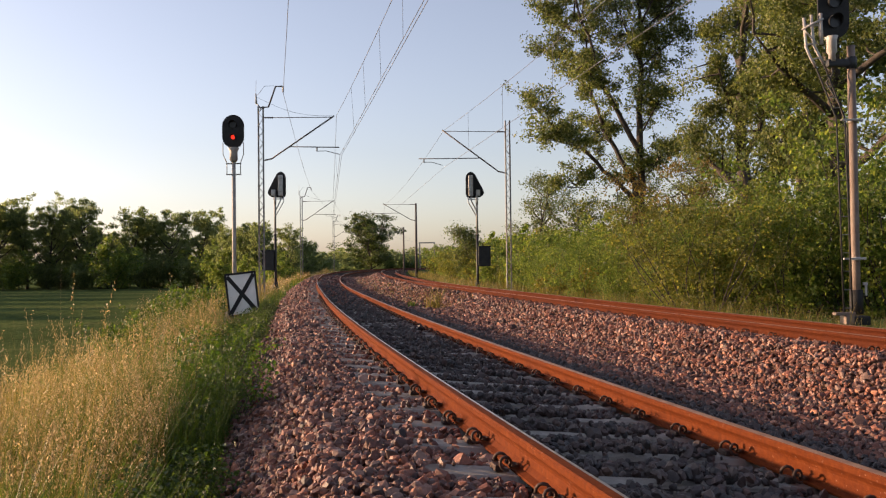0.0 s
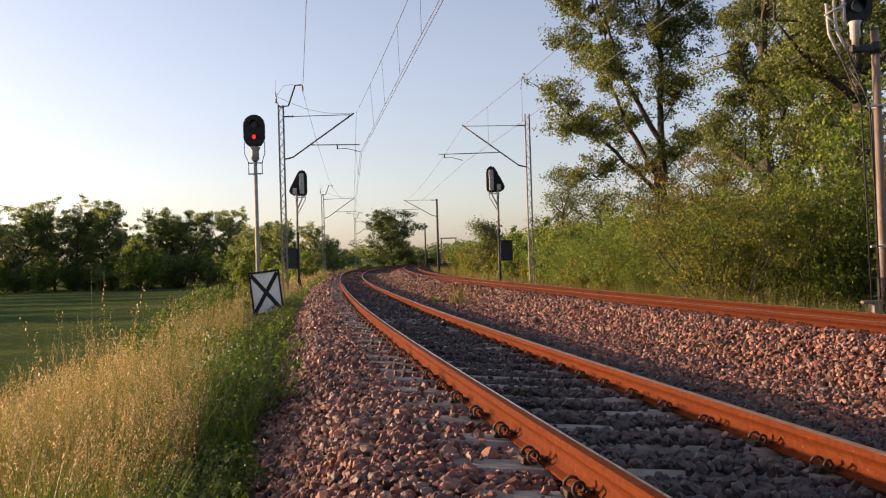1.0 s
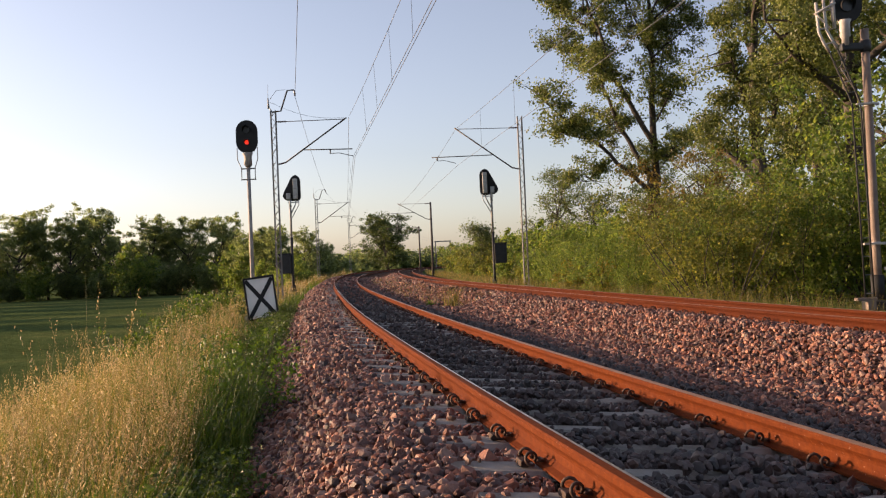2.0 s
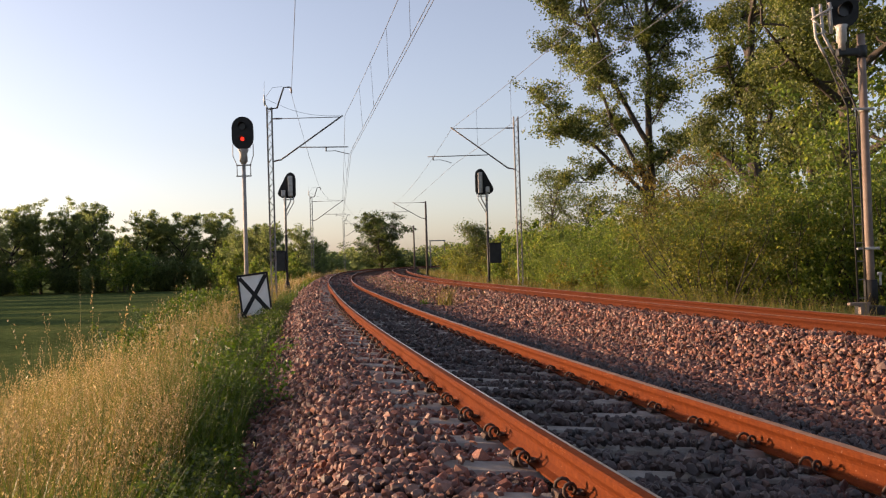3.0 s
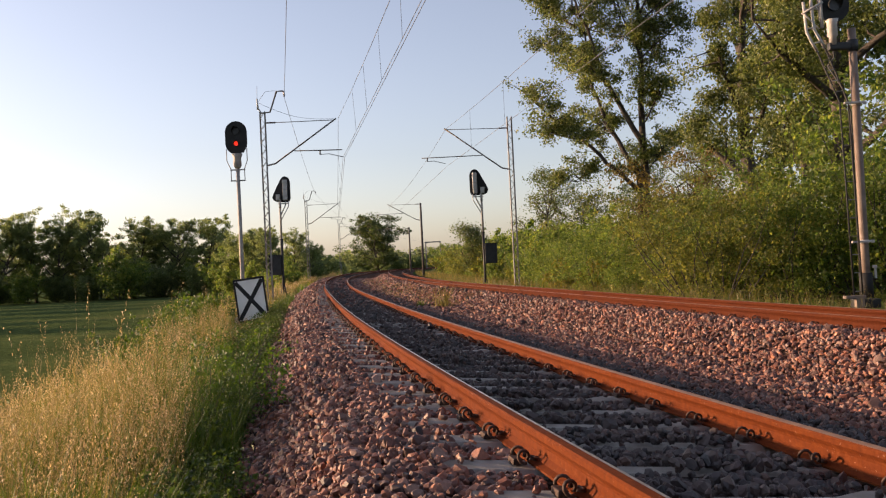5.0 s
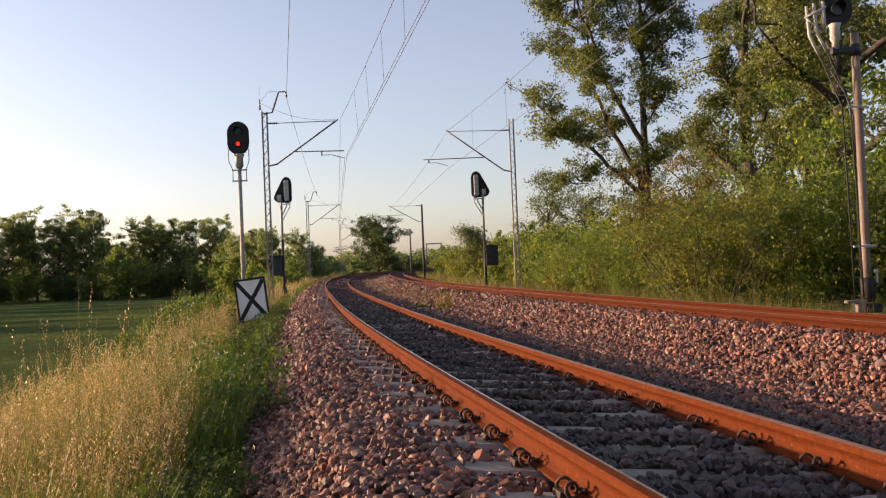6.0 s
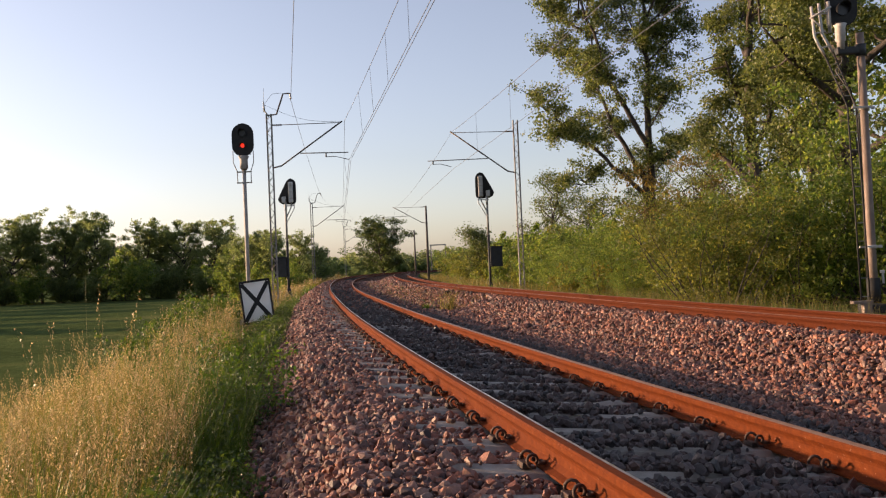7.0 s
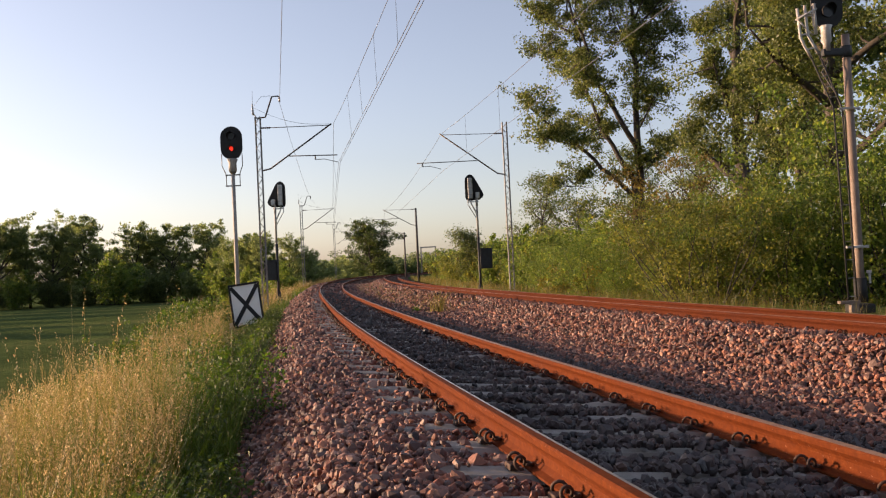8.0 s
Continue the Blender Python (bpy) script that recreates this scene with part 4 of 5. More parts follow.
def build_trees():
    # tall poplars over the scrub on the right
    forked_poplar(11.0, 44.0)
    tall = [(14.2, 37.0, 19.5, 4.2, LEAF_POPLAR, 0.12, 70000, 35, (0.02, 0.0), 0.20, 13),
            (14.6, 29.5, 18.5, 4.2, LEAF_POPLAR, 0.105, 64000, 8, (0.0, 0.0), 0.14, 14),
            (16.6, 25.0, 18.0, 5.0, LEAF_POPLAR, 0.10, 46000, 49, (0.0, 0.0), 0.12, 13),
            (20.0, 45.0, 17.0, 5.0, LEAF_POPLAR, 0.26, 14000, 52, (0.0, 0.0), 0.12, 12)]
    for x, y, h, w, mat, size, n, seed, lean, clear, limbs in tall:
        wood, crown = plant_meshes("poplar", h, w, mat, size, n, mat, seed, True, limbs, clear, lean, 0.86)
        plant("tree", wood, crown, Matrix.Translation((x, y, ground_z(x, y))), "tall poplar with an open sunlit crown above the scrub", "tree", "trees beside the line")
    for x, y, h, w, mat, seed in ((7.2, 60, 8.4, 2.0, LEAF_PALE, 3), (10.3, 58, 6.2, 2.6, LEAF_PALE, 5), (16.0, 55, 9.6, 3.0, LEAF_PALE, 13),
                                  (19.0, 60, 11.0, 3.5, LEAF_BROWN, 6), (3.0, 66, 4.8, 1.4, LEAF_PALE, 14), (17.0, 66, 11.0, 3.2, LEAF_PALE, 7)):
        wood, crown = plant_meshes("sapling", h, w, mat, 0.12, 7000, mat, seed, True, 15, 0.1, (0, 0), 0.7)
        plant("tree", wood, crown, Matrix.Translation((x, y, ground_z(x, y))), "slender young tree standing in the scrub", "tree", "trees beside the line")
    wood, crown = plant_meshes("russet_shrub", 5.6, 4.6, LEAF_RUSSET, 0.11, 16000, LEAF_RUSSET, 15, False, 16, 0, (0, 0), 0.55)
    plant("bush", wood, crown, Matrix.Translation((11.2, 36, ground_z(11.2, 36))), "high russet-brown bush below the poplars", "bush", "scrub beside the line", "stem")
    # the lone tree by the bend and the wood across the field
    wood, crown = plant_meshes("lone_tree", 11.0, 4.7, LEAF_LONE, 0.25, 20000, LEAF_LONE, 17, True, 18, 0.14, (0, 0), 0.95)
    plant("tree", wood, crown, Matrix.Translation((-12.4, 172, -0.9)) @ Matrix.Diagonal((1.3, 1.3, 1.02, 1)), "round dark green tree standing alone by the bend", "tree", "distant trees")
    kinds = [plant_meshes("wood_tree", h, w, LEAF_FAR_HAZE, 0.24, 15000, LEAF_FAR_HAZE, sd, True, 22, 0.05, (0, 0), 0.7, False) for h, w, sd in ((13.5, 4.6, 61), (14.5, 5.0, 62), (12.5, 4.4, 63), (14, 4.2, 64))]
    sparse = plant_meshes("wood_tree", 13.0, 4.6, LEAF_FAR_HAZE, 0.6, 2600, LEAF_FAR_HAZE, 65, True, 11, 0.08, (0, 0), 1.3, False)
    rng = np.random.default_rng(9)
    rows = [(-82, 150, 1.0), (-77, 148, 1.06), (-71, 150, 1.05), (-66, 147, .96), (-61.5, 151, .95), (-58, 149, 1.04), (-54, 150, 1.02), (-50, 153, .82), (-46.5, 151, .93),
            (-42, 150, .92), (-38, 158, .80), (-34.5, 150, .62), (-30, 140, .72), (-26.5, 143, .66), (-23, 150, .55), (-20.5, 135, .5),
            (-90, 146, 1.05), (-97, 142, 1.0), (-19.6, 100, .62), (-18.6, 108, .55), (-24.8, 102, .56)]
    rows = [(x, y, k * 1.06) for x, y, k in rows]
    rows += [(-101 + 4.6 * i, 163 + 4 * math.sin(i * 2.3), 1.0 - 0.022 * i + 0.07 * math.sin(i * 3.1)) for i in range(15)]
    rows += [(-104 - 3 * (i % 2), 134 - 11.0 * i, 0.95 + 0.08 * ((i * 7) % 3)) for i in range(10)]
    for i, (x, y, k) in enumerate(rows):
        wood, crown = kinds[i % 4] if x > -100 else sparse
        m = Matrix.Translation((x, y, -1.95)) @ pose(0, 0, 0, 0, 0, float(rng.uniform(0, 360))) @ Matrix.Diagonal((k, k, k, 1))
        plant("tree", wood, crown, m, "dark leafy tree in the wood edge across the meadow", "tree", "distant trees")
    shrub = plant_meshes("hedge_shrub", 4.2, 3.6, LEAF_FAR_HAZE, 0.26, 4200, LEAF_FAR_HAZE, 71, False, 8, 0, (0, 0), 0.8, False)
    pale = plant_meshes("pale_shrub", 5.5, 3.2, LEAF_BUSH, 0.24, 5000, LEAF_BUSH, 72, False, 8, 0, (0, 0), 0.7, False)
    for i in range(28):
        x = -98 + i * 2.9 + float(rng.uniform(-.6, .6))
        k = float(rng.uniform(0.9, 1.35))
        m = Matrix.Translation((x, 144 + float(rng.uniform(-3, 3)), -1.95)) @ pose(0, 0, 0, 0, 0, float(rng.uniform(0, 360))) @ Matrix.Diagonal((k, k, k, 1))
        plant("shrub", *(pale if i % 3 == 1 else shrub), m, "leafy shrub along the foot of the wood", "shrub", "wood edge shrubs", "stem")
    for x, y, k in ((-50, 134, 1.5), (-32.5, 128, 1.35), (-22.5, 105, 1.0), (-17.5, 92, 0.85), (-14.6, 84, 0.75), (-24, 100, 0.9), (-20.5, 96, .8)):
        m = Matrix.Translation((x, y, -1.8)) @ pose(0, 0, 0, 0, 0, float(rng.uniform(0, 360))) @ Matrix.Diagonal((k, k, k, 1))
        plant("shrub", *pale, m, "yellow-green willow shrub at the meadow's edge", "shrub", "meadow shrubs", "stem")
    for i in range(26):
        x, y, k = -40 + i * 1.75, 186 + 4 * math.sin(i * 2.1), 0.55 + 0.2 * math.sin(i * 1.7)
        u, s = u_of(np.array(x), np.array(y))
        if -4.5 < u < 11:
            continue
        m = Matrix.Translation((x, y, -0.9)) @ pose(0, 0, 0, 0, 0, i * 77.0) @ Matrix.Diagonal((k, k, k, 1))
        plant("shrub", *shrub, m, "dark shrub in the hedge beyond the bend", "shrub", "hedge shrubs", "stem")
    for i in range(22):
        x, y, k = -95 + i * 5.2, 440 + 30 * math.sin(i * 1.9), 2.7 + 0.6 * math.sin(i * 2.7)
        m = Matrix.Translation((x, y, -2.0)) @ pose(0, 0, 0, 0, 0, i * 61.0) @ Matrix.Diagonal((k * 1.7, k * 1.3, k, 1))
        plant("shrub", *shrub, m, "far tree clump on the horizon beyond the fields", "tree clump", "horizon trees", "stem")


def build_scrub():
    rng = np.random.default_rng(12)
    near = [plant_meshes("scrub_near", h, w, mat, 0.066, 11000, mat, sd, False, 14, 0, (0, 0), 0.36, False)
            for h, w, mat, sd in ((3.0, 2.6, LEAF_BUSH, 81), (3.4, 2.8, LEAF_BUSH, 82), (2.8, 2.6, LEAF_BUSH, 83), (3.6, 3.2, LEAF_BROWN, 84))]
    far = [plant_meshes("scrub_far", h, w, mat, 0.15, 4500, mat, sd, False, 11, 0, (0, 0), 0.42, False)
           for h, w, mat, sd in ((3.2, 2.8, LEAF_BUSH, 91), (3.6, 2.8, LEAF_BUSH, 92), (3.0, 2.6, LEAF_BROWN, 93))]
    low = plant_meshes("scrub_yellow", 1.2, 1.3, LEAF_YELLOW, 0.10, 1500, LEAF_YELLOW, 95, False, 8, 0, (0, 0), 0.3)
    s = 12.5
    while s < 92:
        for row, (du, k0) in enumerate(((4.4, 0.82), (6.3, 1.15 if s < 24 else 0.95), (8.9, 1.5 if s < 24 else 1.05))):
            u = float(gap2(s)) + du + float(rng.uniform(-0.5, 0.5)) + float(np.interp(s, [28, 34, 46, 60], [0.0, 0.5, 0.8, 1.8])) + (1.0 if 38 < s < 56 and row == 0 else 0.0)
            p = at(s + float(rng.uniform(-0.6, 0.6)), u)
            p.z = float(bed_height(np.array(u), np.array(s))) - 0.1
            k = k0 * float(rng.uniform(0.72, 1.32))
            bronze = 20.0 < s < 24.5 and row == 0
            if (s < 19 and row < 2) or (s > 60 and row == 2):
                continue
            kinds = near if s < 42 else far
            wood, crown = kinds[3] if bronze else kinds[int(rng.integers(0, 3))]
            m = Matrix.Translation(p) @ pose(0, 0, 0, 0, 0, float(rng.uniform(0, 360))) @ Matrix.Diagonal((k, k, k, 1))
            label = "bronze-tinged leafy bush in the scrub beside the track" if bronze else "sunlit green willow bush in the scrub beside the track"
            plant("bush", wood, crown, m, label, "bush", "scrub beside the line", "stem")
        s += 2.1 if s < 42 else 3.4
    for y, du in ((33, 3.6), (29.5, 3.9)):
        p = at(y, float(gap2(y)) + du, -0.45)
        plant("bush", *low, Matrix.Translation(p), "small yellow-leaved bush at the edge of the scrub", "bush", "scrub beside the line", "stem")


def blades(base, height, width, lean, rng, levels=3):
    """Tapering bent grass blades, as vertex and quad arrays."""
    n = len(base)
    a = rng.uniform(0, 2 * np.pi, n)
    side = np.stack([np.cos(a), np.sin(a), np.zeros(n)], 1)
    b = rng.uniform(0, 2 * np.pi, n)
    out = np.stack([np.cos(b), np.sin(b), np.zeros(n)], 1) * (height * lean * rng.uniform(0.2, 1.2, n))[:, None] + np.array([0.05, -0.02, 0]) * height[:, None]
    v = []
    for k in range(levels + 1):
        t = k / levels
        c = base + out * t ** 2 + np.stack([np.zeros(n), np.zeros(n), height * (t - 0.12 * lean * t * t)], 1)
        w = (width * (1 - 0.85 * t))[:, None] * 0.5
        v += [c - side * w, c + side * w]
    v = np.stack(v, 1)
    m = 2 * (levels + 1)
    i = np.arange(n)[:, None] * m
    f = np.concatenate([i + np.array([[2 * k, 2 * k + 1, 2 * k + 3, 2 * k + 2]]) for k in range(levels)], 1).reshape(-1, 4)
    return v.reshape(-1, 3), f, v[:, -2:, :].mean(1), out


def merge(chunks):
    vs, fs, o = [], [], 0
    for v, f in chunks:
        vs.append(v)
        fs.append(f + o)
        o += len(v)
    return np.concatenate(vs), np.concatenate(fs)


def scatter(rng, n, s0, s1, u0, u1, second=False):
    s = s0 + (s1 - s0) * rng.uniform(0, 1, n)
    u = u0 + (u1 - u0) * rng.uniform(0, 1, n)
    if second:
        u = u + gap2(s)
    a = np.interp(s, _s, _ang)
    x, y = np.interp(s, _s, _x) + u * np.cos(a), np.interp(s, _s, _y) + u * np.sin(a)
    return np.stack([x, y, bed_height(u, s) - 0.07], 1), u, s


def tufts(rng, n, s0, s1, u0, u1, spread, per=16):
    """Places of stalks that grow in tufts, with the tuft's own height."""
    p, u, s = scatter(rng, max(n // per, 1), s0, s1, u0, u1)
    keep = patchy(p, 0.9, 0.5) + 0.8 * patchy(p, 3.0, 1.2) + rng.normal(0, 0.3, len(p)) > -0.5
    p, u = p[keep], u[keep]
    tall = rng.lognormal(0, 0.2, len(p))
    pick = rng.integers(0, len(p), n)
    q = p[pick] + rng.normal(0, spread, (n, 3)) * [1, 1, 0]
    return q, u[pick], tall[pick]


def seed_heads(tips, out, height, size, rng, n=12):
    """A loose panicle: small spikelets round the upper quarter of each stalk."""
    chunks = []
    for k in range(n):
        t = k / n
        c = tips - np.array([0, 0, 1.0]) * (0.20 * height * t)[:, None] - out * 0.36 * t
        c = c + rng.normal(0, 1, (len(tips), 3)) * np.array([1, 1, 0.6]) * (size * (0.45 + 1.1 * t))[:, None]
        d = rng.normal(0, 0.45, (len(tips), 3)) + np.array([0.15, 0, 0.8])
        d /= np.linalg.norm(d, axis=1)[:, None]
        e = np.cross(d, rng.normal(size=(len(tips), 3)))
        e /= np.linalg.norm(e, axis=1)[:, None]
        s = (size * rng.uniform(0.7, 1.3, len(tips)))[:, None]
        v = np.stack([c - d * s * .75, c + e * s * .27, c + d * s * .75, c - e * s * .27], 1).reshape(-1, 3)
        chunks.append((v, np.arange(4 * len(tips)).reshape(-1, 4)))
    return chunks


def grass(name, label, chunks, material):
    v, f = merge(chunks)
    ob = new(name, array_mesh(name, v, f, material))
    tagged(ob, label, "grass", kind="stuff")


def patchy(p, scale, phase):
    """Slow variation over the bank, about -1 to 1."""
    return np.sin(p[:, 0] * scale + phase) * np.sin(p[:, 1] * scale * 0.8 + 1.7 * phase) + 0.4 * np.sin(p[:, 0] * scale * 2.3 - p[:, 1] * scale * 1.9 + phase)


def build_grass():
    rng = np.random.default_rng(5)
    dry, green, seed = [], [], []
    # tall grass in seed on the bank
    for n, s0, s1, u0, u1, w, spike in ((11500, 3.7, 8.5, -5.8, -2.62, 0.0034, 0.0092), (9500, 8.5, 18, -5.6, -2.75, 0.006, 0.0115), (5000, 18, 34, -6, -2.8, 0.011, 0.022), (7000, 34, 125, -8, -2.7, 0.035, 0.05)):
        p, u, tall = tufts(rng, n, s0, s1, u0, u1, 0.06 + 0.004 * s0)
        h = (0.70 + 0.15 * patchy(p, 1.4, 2.0)) * tall * rng.uniform(0.6, 1.25, len(p)) * np.clip((-u - 1.8) / 0.9, 0.5, 1.0) * np.interp(-u, [3.7, 5.4], [1.0, 0.55])
        h *= np.where(rng.uniform(0, 1, len(p)) < 0.02, 1.3, 1.0)
        h *= np.where((np.abs(p[:, 0] + 0.222 * p[:, 1]) < 0.6) & (p[:, 1] > 13) & (p[:, 1] < 22.8), 0.4, 1.0)
        v, f, tip, out = blades(p, h, np.full(len(p), w), 0.2, rng, 2)
        dry.append((v, f))
        sel = rng.uniform(0, 1, len(p)) < 0.5
        seed += seed_heads(tip[sel], out[sel], h[sel], np.full(sel.sum(), spike), rng, 20 if s1 < 10 else 13 if s1 < 20 else 6)
    # green blades underneath and along the ballast's edge
    for n, s0, s1, u0, u1, w, hh in ((6500, 2.8, 9, -3.2, -2.25, 0.007, 0.52), (12000, 3.0, 9, -6.0, -2.6, 0.006, 0.58), (10000, 9, 22, -5.6, -2.3, 0.010, 0.46), (6000, 22, 45, -6.5, -2.3, 0.018, 0.45), (2500, 45, 100, -9, -2.4, 0.04, 0.4)):
        p, u, s = scatter(rng, n, s0, s1, u0, u1)
        h = hh * rng.uniform(0.5, 1.4, n) * (1 + 0.35 * patchy(p, 1.7, 1.0)) * np.clip((-u - 1.7) / 0.9, 0.4, 1.0)
        h *= np.where((np.abs(p[:, 0] + 0.222 * p[:, 1]) < 0.6) & (p[:, 1] > 13) & (p[:, 1] < 22.8), 0.55, 1.0)
        v, f, tip, out = blades(p, np.abs(h) + 0.05, np.full(n, w), 0.4, rng, 2)
        green.append((v, f))
    # dry verge beyond the far track
    for n, s0, s1, w in ((3500, 8, 30, 0.008), (6500, 30, 110, 0.022)):
        p, u, s = scatter(rng, n, s0, s1, 2.2, 4.2 if s0 < 20 else 5.2, True)
        v, f, tip, out = blades(p, rng.uniform(0.2, 0.6, n), np.full(n, w), 0.35, rng, 3)
        dry.append((v, f))
        few = n // (2 if s0 < 20 else 8)
        p, u, s = scatter(rng, few, s0, s1, 2.4, 4.3, True)
        v, f, tip, out = blades(p, rng.uniform(0.2, 0.55, few), np.full(few, w), 0.45, rng, 3)
        green.append((v, f))
    # sparse dry grass in the ballast near the bend
    p, u, s = scatter(rng, 900, 24, 75, 1.9, 3.6)
    v, f, tip, out = blades(p, rng.uniform(0.1, 0.32, 900), np.full(900, 0.02), 0.6, rng, 2)
    dry.append((v, f))
    grass("dry_grass", "tall golden dry grass in seed on the railway bank", dry, DRY)
    grass("seed_heads", "pale straw seed heads on the tall grass stalks", seed, SEED)
    grass("green_grass", "fresh green grass blades among the dry stalks", green, GREEN)
    # leafy weeds at the ballast's edge
    herb = [plant_meshes("weed", h, w, WEED, 0.028, 1500, WEED, sd, False, 9, 0, (0, 0), 0.085, False) for h, w, sd in ((0.55, 0.42, 101), (0.68, 0.42, 102), (0.44, 0.45, 103))]
    for i in range(125):
        s = 3.0 + 26 * (i / 125) ** 1.4
        u = -2.36 - 0.42 * float(rng.uniform(0, 1)) ** 1.3
        p = at(s, u)
        p.z = float(bed_height(np.array(u), np.array(s))) - 0.05
        k = float(rng.uniform(0.7, 1.25))
        m = Matrix.Translation(p) @ pose(0, 0, 0, 0, 0, float(rng.uniform(0, 360))) @ Matrix.Diagonal((k, k, k, 1))
        plant("weed", *herb[i % 3], m, "leafy green weed at the edge of the ballast", "weed", "weeds along the ballast", "stem")
    stout = plant_meshes("burdock", 1.25, 0.8, GREEN, 0.055, 2200, GREEN, 121, False, 9, 0, (0, 0), 0.16, False)
    for x, y, k in ((-4.45, 12.2, .75), (-4.8, 13.6, .95), (-5.5, 16.6, 1.0), (-5.8, 18.2, 1.05), (-6.15, 19.6, 1.15), (-6.4, 21.0, 1.2),
                    (-6.5, 22.6, 1.35), (-6.9, 24.5, 1.4), (-7.3, 27.0, 1.3)):
        m = Matrix.Translation((x, y, ground_z(x, y))) @ pose(0, 0, 0, 0, 0, 71.0 * y) @ Matrix.Diagonal((k, k, k, 1))
        plant("weed", *stout, m, "stout broad-leaved green weed on the bank's crest", "weed", "weeds on the bank", "stem")
    tall = [plant_meshes("nettle", h, w, GREEN, 0.034, 800, GREEN, sd, False, 8, 0, (0, 0), 0.09, False) for h, w, sd in ((0.9, 0.45, 111), (1.05, 0.5, 112))]
    for i in range(78):
        s, u = 7.4 + i * 0.2, -2.4 - min(1.5, 0.45 + 0.025 * i) * float(rng.uniform(0, 1))
        p = at(s, u)
        p.z = float(bed_height(np.array(u), np.array(s))) - 0.05
        k = float(rng.uniform(0.7, 1.15))
        if 13 < p.y < 22.8 and abs(p.x + 0.222 * p.y) < 0.8:
            continue
        m = Matrix.Translation(p) @ pose(0, 0, 0, 0, 0, float(rng.uniform(0, 360))) @ Matrix.Diagonal((k, k, k, 1))
        plant("weed", *tall[i % 2], m, "tall leafy green weed among the bank's grass", "weed", "weeds on the bank", "stem")
    # tufts that grow in the ballast between the tracks
    for x, y, h, n in ((0.08, 24.75, 0.75, 60), (2.2, 10.42, 0.14, 70), (-0.6, 26.5, 0.3, 60), (4.0, 5.6, 0.3, 60)):
        p = np.tile(np.array([[x, y, ground_z(x, y)]]), (n, 1)) + rng.normal(0, 0.12 if h > .3 else 0.07, (n, 3)) * [1, 1, 0]
        v, f, tip, out = blades(p, h * rng.uniform(0.5, 1.1, n), np.full(n, 0.012 + 0.02 * (y > 20)), 0.5, rng, 3)
        ob = new("grass_tuft", array_mesh("grass_tuft", v, f, DRY if h > 0.7 else GREEN))
        tagged(ob, "small grass tuft growing in the ballast", "grass tuft", "tufts in the ballast")


# ---- ballast stones ----
def stone_shape(seed):
    """A crushed stone: the hull of a few points on a rough ball."""
    rng = np.random.default_rng(seed)
    bm = bmesh.new()
    for k in range(15):
        h = 1 - 2 * (k + 0.5) / 15
        a = 2.39996 * k
        d = np.array([math.sqrt(1 - h * h) * math.cos(a), math.sqrt(1 - h * h) * math.sin(a), h]) + rng.normal(0, 0.2, 3)
        d /= np.linalg.norm(d)
        bm.verts.new(d * rng.uniform(0.82, 1.06) * np.array([1.12, 0.84, 0.66]))
    bmesh.ops.convex_hull(bm, input=bm.verts)
    loose = [v for v in bm.verts if not v.link_faces]
    bmesh.ops.delete(bm, geom=loose, context="VERTS")
    bmesh.ops.triangulate(bm, faces=bm.faces)
    bm.verts.index_update()
    v = np.array([tuple(q.co) for q in bm.verts])
    f = np.array([[q.index for q in face.verts] for face in bm.faces])
    bm.free()
    return v, f


def random_turns(n, rng):
    q = rng.normal(size=(n, 4))
    q /= np.linalg.norm(q, axis=1)[:, None]
    w, x, y, z = q.T
    return np.stack([np.stack([1 - 2 * (y * y + z * z), 2 * (x * y - z * w), 2 * (x * z + y * w)], -1),
                     np.stack([2 * (x * y + z * w), 1 - 2 * (x * x + z * z), 2 * (y * z - x * w)], -1),
                     np.stack([2 * (x * z - y * w), 2 * (y * z + x * w), 1 - 2 * (x * x + y * y)], -1)], 1)


def stone_places(rng, n, s0, s1, u0, u1):
    p, u, s = scatter(rng, n, s0, s1, u0, u1)
    p[:, 2] += 0.07
    g = gap2(s)
    # few stones lie on the sleepers, none on the rails or the fastenings
    first = 4.2389 - 0.6 * 8
    off = np.abs((s - first + 0.3) % 0.6 - 0.3)
    on = (off < 0.115) & ((np.abs(u) < 1.22) | (np.abs(u - g) < 1.22))
    rail = (np.abs(np.abs(u) - HALF) < 0.095) | (np.abs(np.abs(u - g) - HALF) < 0.095)
    seat = on & ((np.abs(np.abs(u) - HALF) < 0.20) | (np.abs(np.abs(u - g) - HALF) < 0.20))
    keep = ~rail & ~seat & (~on | (rng.uniform(0, 1, len(u)) < np.where(u < -0.9, 0.12, np.where(patchy(p, 2.6, 0.8) > -0.1, 0.62, 0.08))))
    p[:, 2] += np.where(on & (np.abs(u) < 1.3), np.where(u < -0.9, 0.035, 0.055), 0.0)
    return p[keep]


def stone_heap(rng, shapes, plan):
    chunks = []
    for n, s0, s1, u0, u1, size in plan:
        p = stone_places(rng, n, s0, s1, u0, u1)
        which = rng.integers(0, len(shapes), len(p))
        turn = random_turns(len(p), rng)
        scale = size * rng.lognormal(0, 0.27, len(p))
        p[:, 2] += rng.uniform(-0.014, 0.032, len(p))
        for k, (v, f) in enumerate(shapes):
            sel = which == k
            m = turn[sel] * scale[sel][:, None, None]
            vv = np.einsum("nij,vj->nvi", m, v) + p[sel][:, None, :]
            ff = f[None] + (np.arange(sel.sum()) * len(v))[:, None, None]
            chunks.append((vv.reshape(-1, 3), ff.reshape(-1, 3)))
    return merge(chunks)


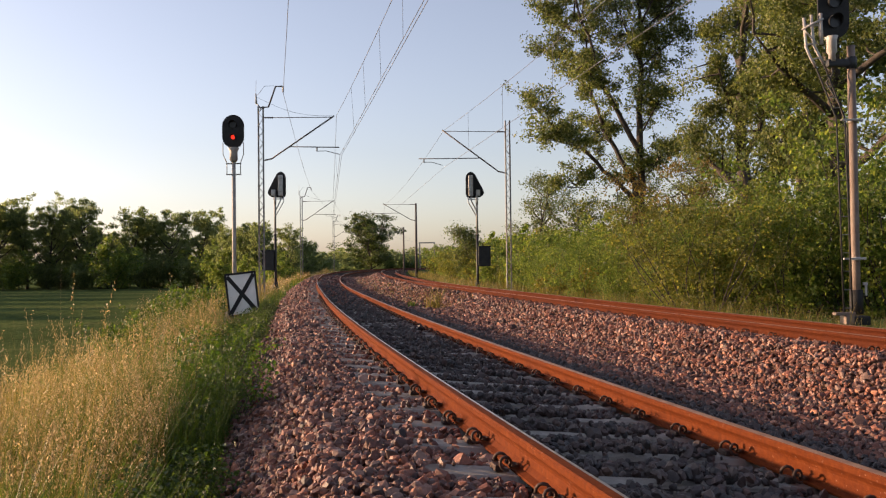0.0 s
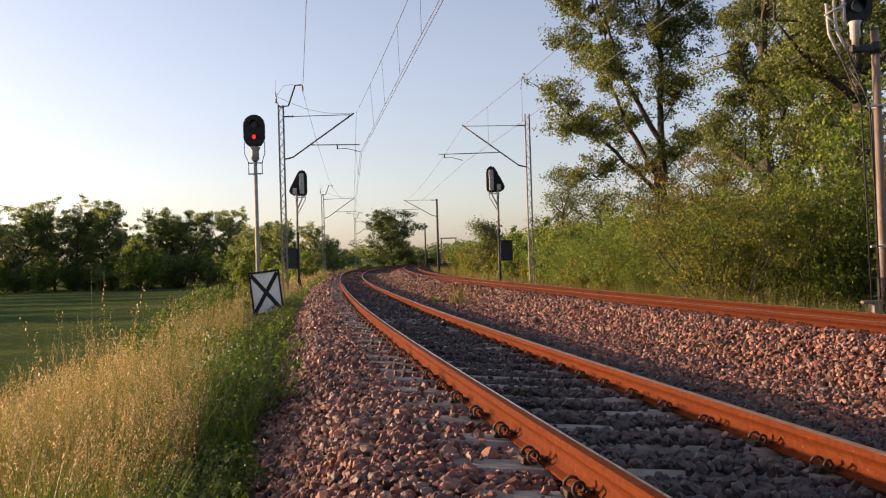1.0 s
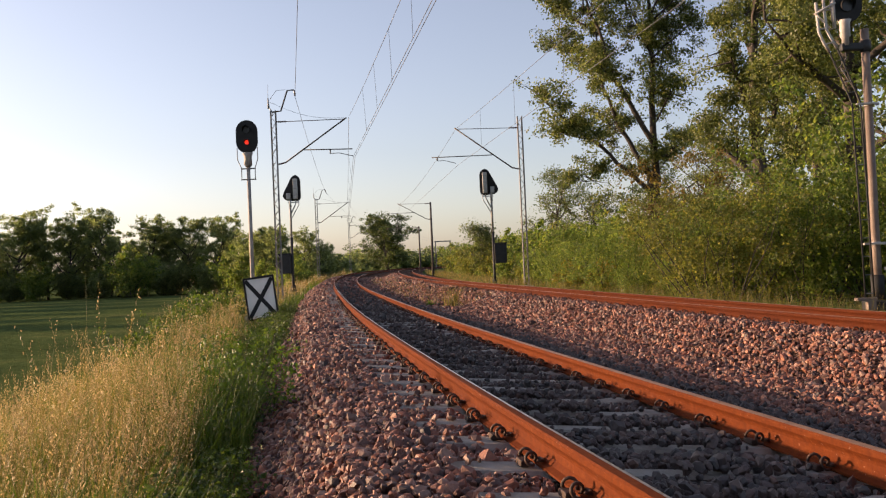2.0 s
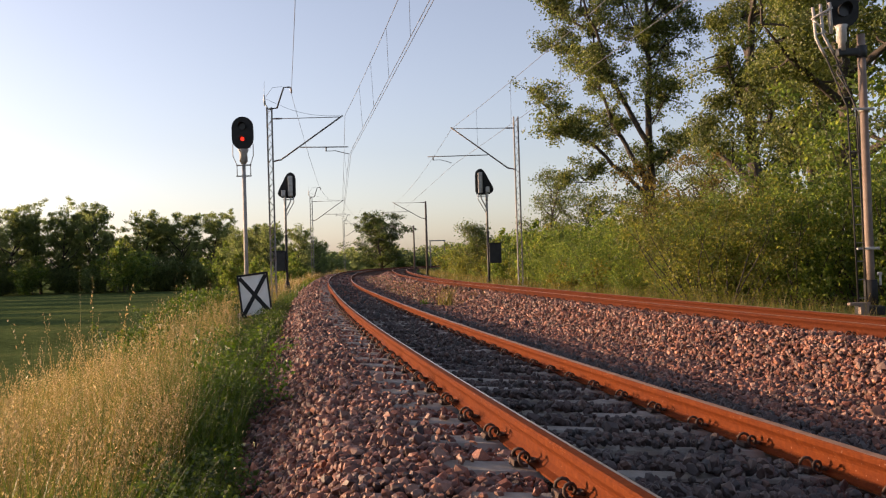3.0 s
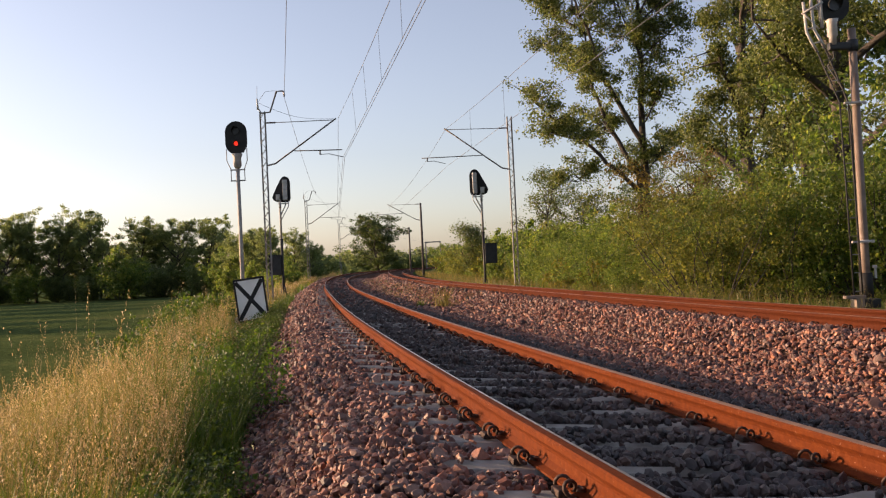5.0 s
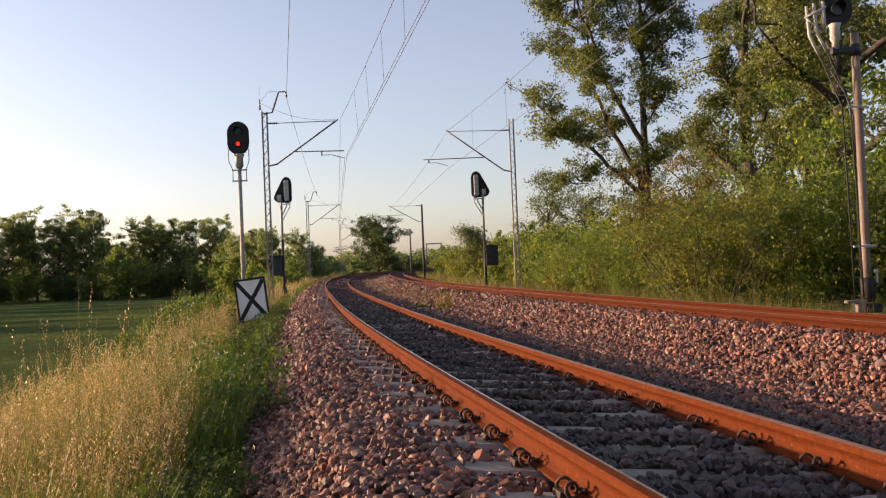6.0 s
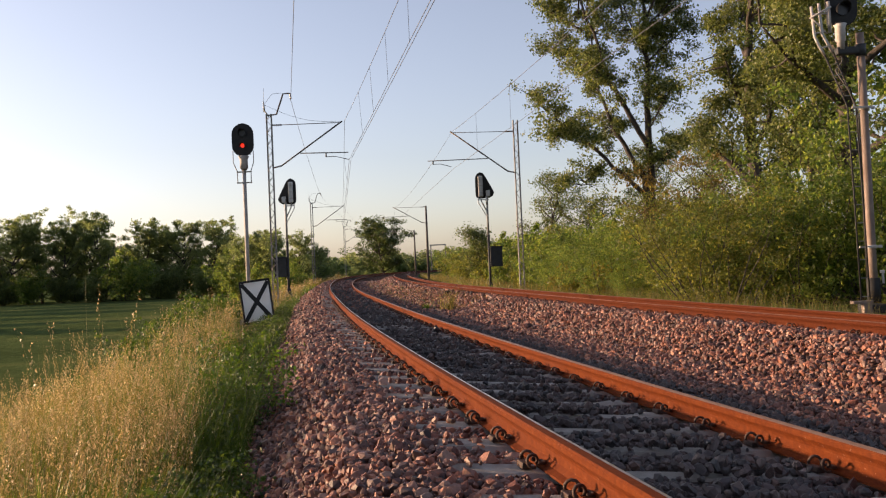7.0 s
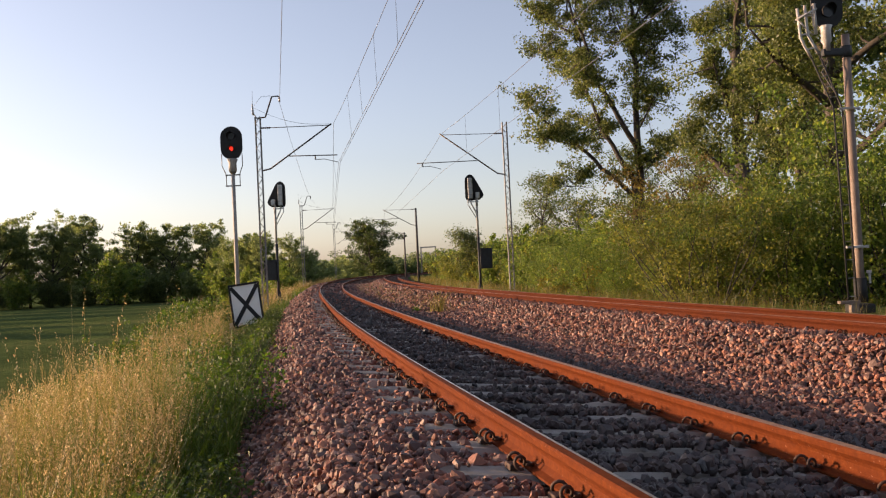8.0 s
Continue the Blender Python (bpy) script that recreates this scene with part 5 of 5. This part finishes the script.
def build_stones(bed):
    rng = np.random.default_rng(2)
    shapes = [stone_shape(200 + k) for k in range(12)]
    heaps = (("ballast_stones", "pink and grey crushed ballast stones", STONE,
              ((3600, -4.0, 1.6, -2.4, -0.8, 0.034), (4200, -4.0, 2.5, 1.68, 4.1, 0.034), (9800, 1.6, 6.5, -2.4, -0.8, 0.0265), (12000, 2.5, 8.0, 1.68, 4.1, 0.0265), (7000, 6.5, 13, -2.45, -0.8, 0.028),
               (11500, 8, 15, 1.66, 4.05, 0.028), (3600, 13, 24, -2.45, -0.8, 0.036), (6500, 15, 25, 1.66, 4.15, 0.038), (5200, 24, 44, -2.45, 4.2, 0.048), (5000, 44, 85, -2.45, 4.3, 0.075))),
             # reaches past the right rail, whose shadow is coloured into the stones
             ("blackened_ballast_stones", "dark ballast stones between and right of the rails, brake dust and rail shade in their colour", STONE_OILED_SHADED,
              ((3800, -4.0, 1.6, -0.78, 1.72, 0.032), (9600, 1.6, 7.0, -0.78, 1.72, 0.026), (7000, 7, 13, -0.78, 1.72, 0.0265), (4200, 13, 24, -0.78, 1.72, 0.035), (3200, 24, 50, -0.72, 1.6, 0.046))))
    for name, label, material, plan in heaps:
        v, f = stone_heap(rng, shapes, plan)
        ob = new(name, array_mesh(name, v, f, material))
        tagged(ob, label, "ballast", kind="stuff")
    meshes = [array_mesh("stone", v, f, STONE_ONE) for v, f in shapes]
    p = stone_places(rng, 420, 2.4, 5.6, -2.1, -0.95)[:300]
    for k, q in enumerate(p):
        r = 0.026 * float(rng.lognormal(0, 0.2))
        m = Matrix.Translation(q + np.array([0, 0, 0.014])) @ Euler(rng.uniform(0, 6.28, 3)).to_matrix().to_4x4() @ Matrix.Diagonal((r, r, r, 1))
        put("stone", meshes[k % len(meshes)], bed, m)


build_ground()
bed = build_bed()
build_line()
signal_facing(Matrix.Translation((-5.78, 25.0, -0.70)))
signal_turned(Matrix.Translation((-8.72, 47.5, -0.08)), 1, "railway signal seen from behind in tall grass", 1.42)
signal_turned(Matrix.Translation((2.52, 47.0, -0.25)), -1, "railway signal seen from behind, with dark cabinet beside the track", 1.68)
signal_tall(Matrix.Translation((7.275, 14.5, -0.12)))
cross_sign(Matrix.Translation((-5.02, 22.6, 0.22)) @ pose(0, 0, 0, 0, -6, 0))
build_trees()
build_scrub()
build_grass()
build_track(False)
build_track(True)
build_stones(bed)
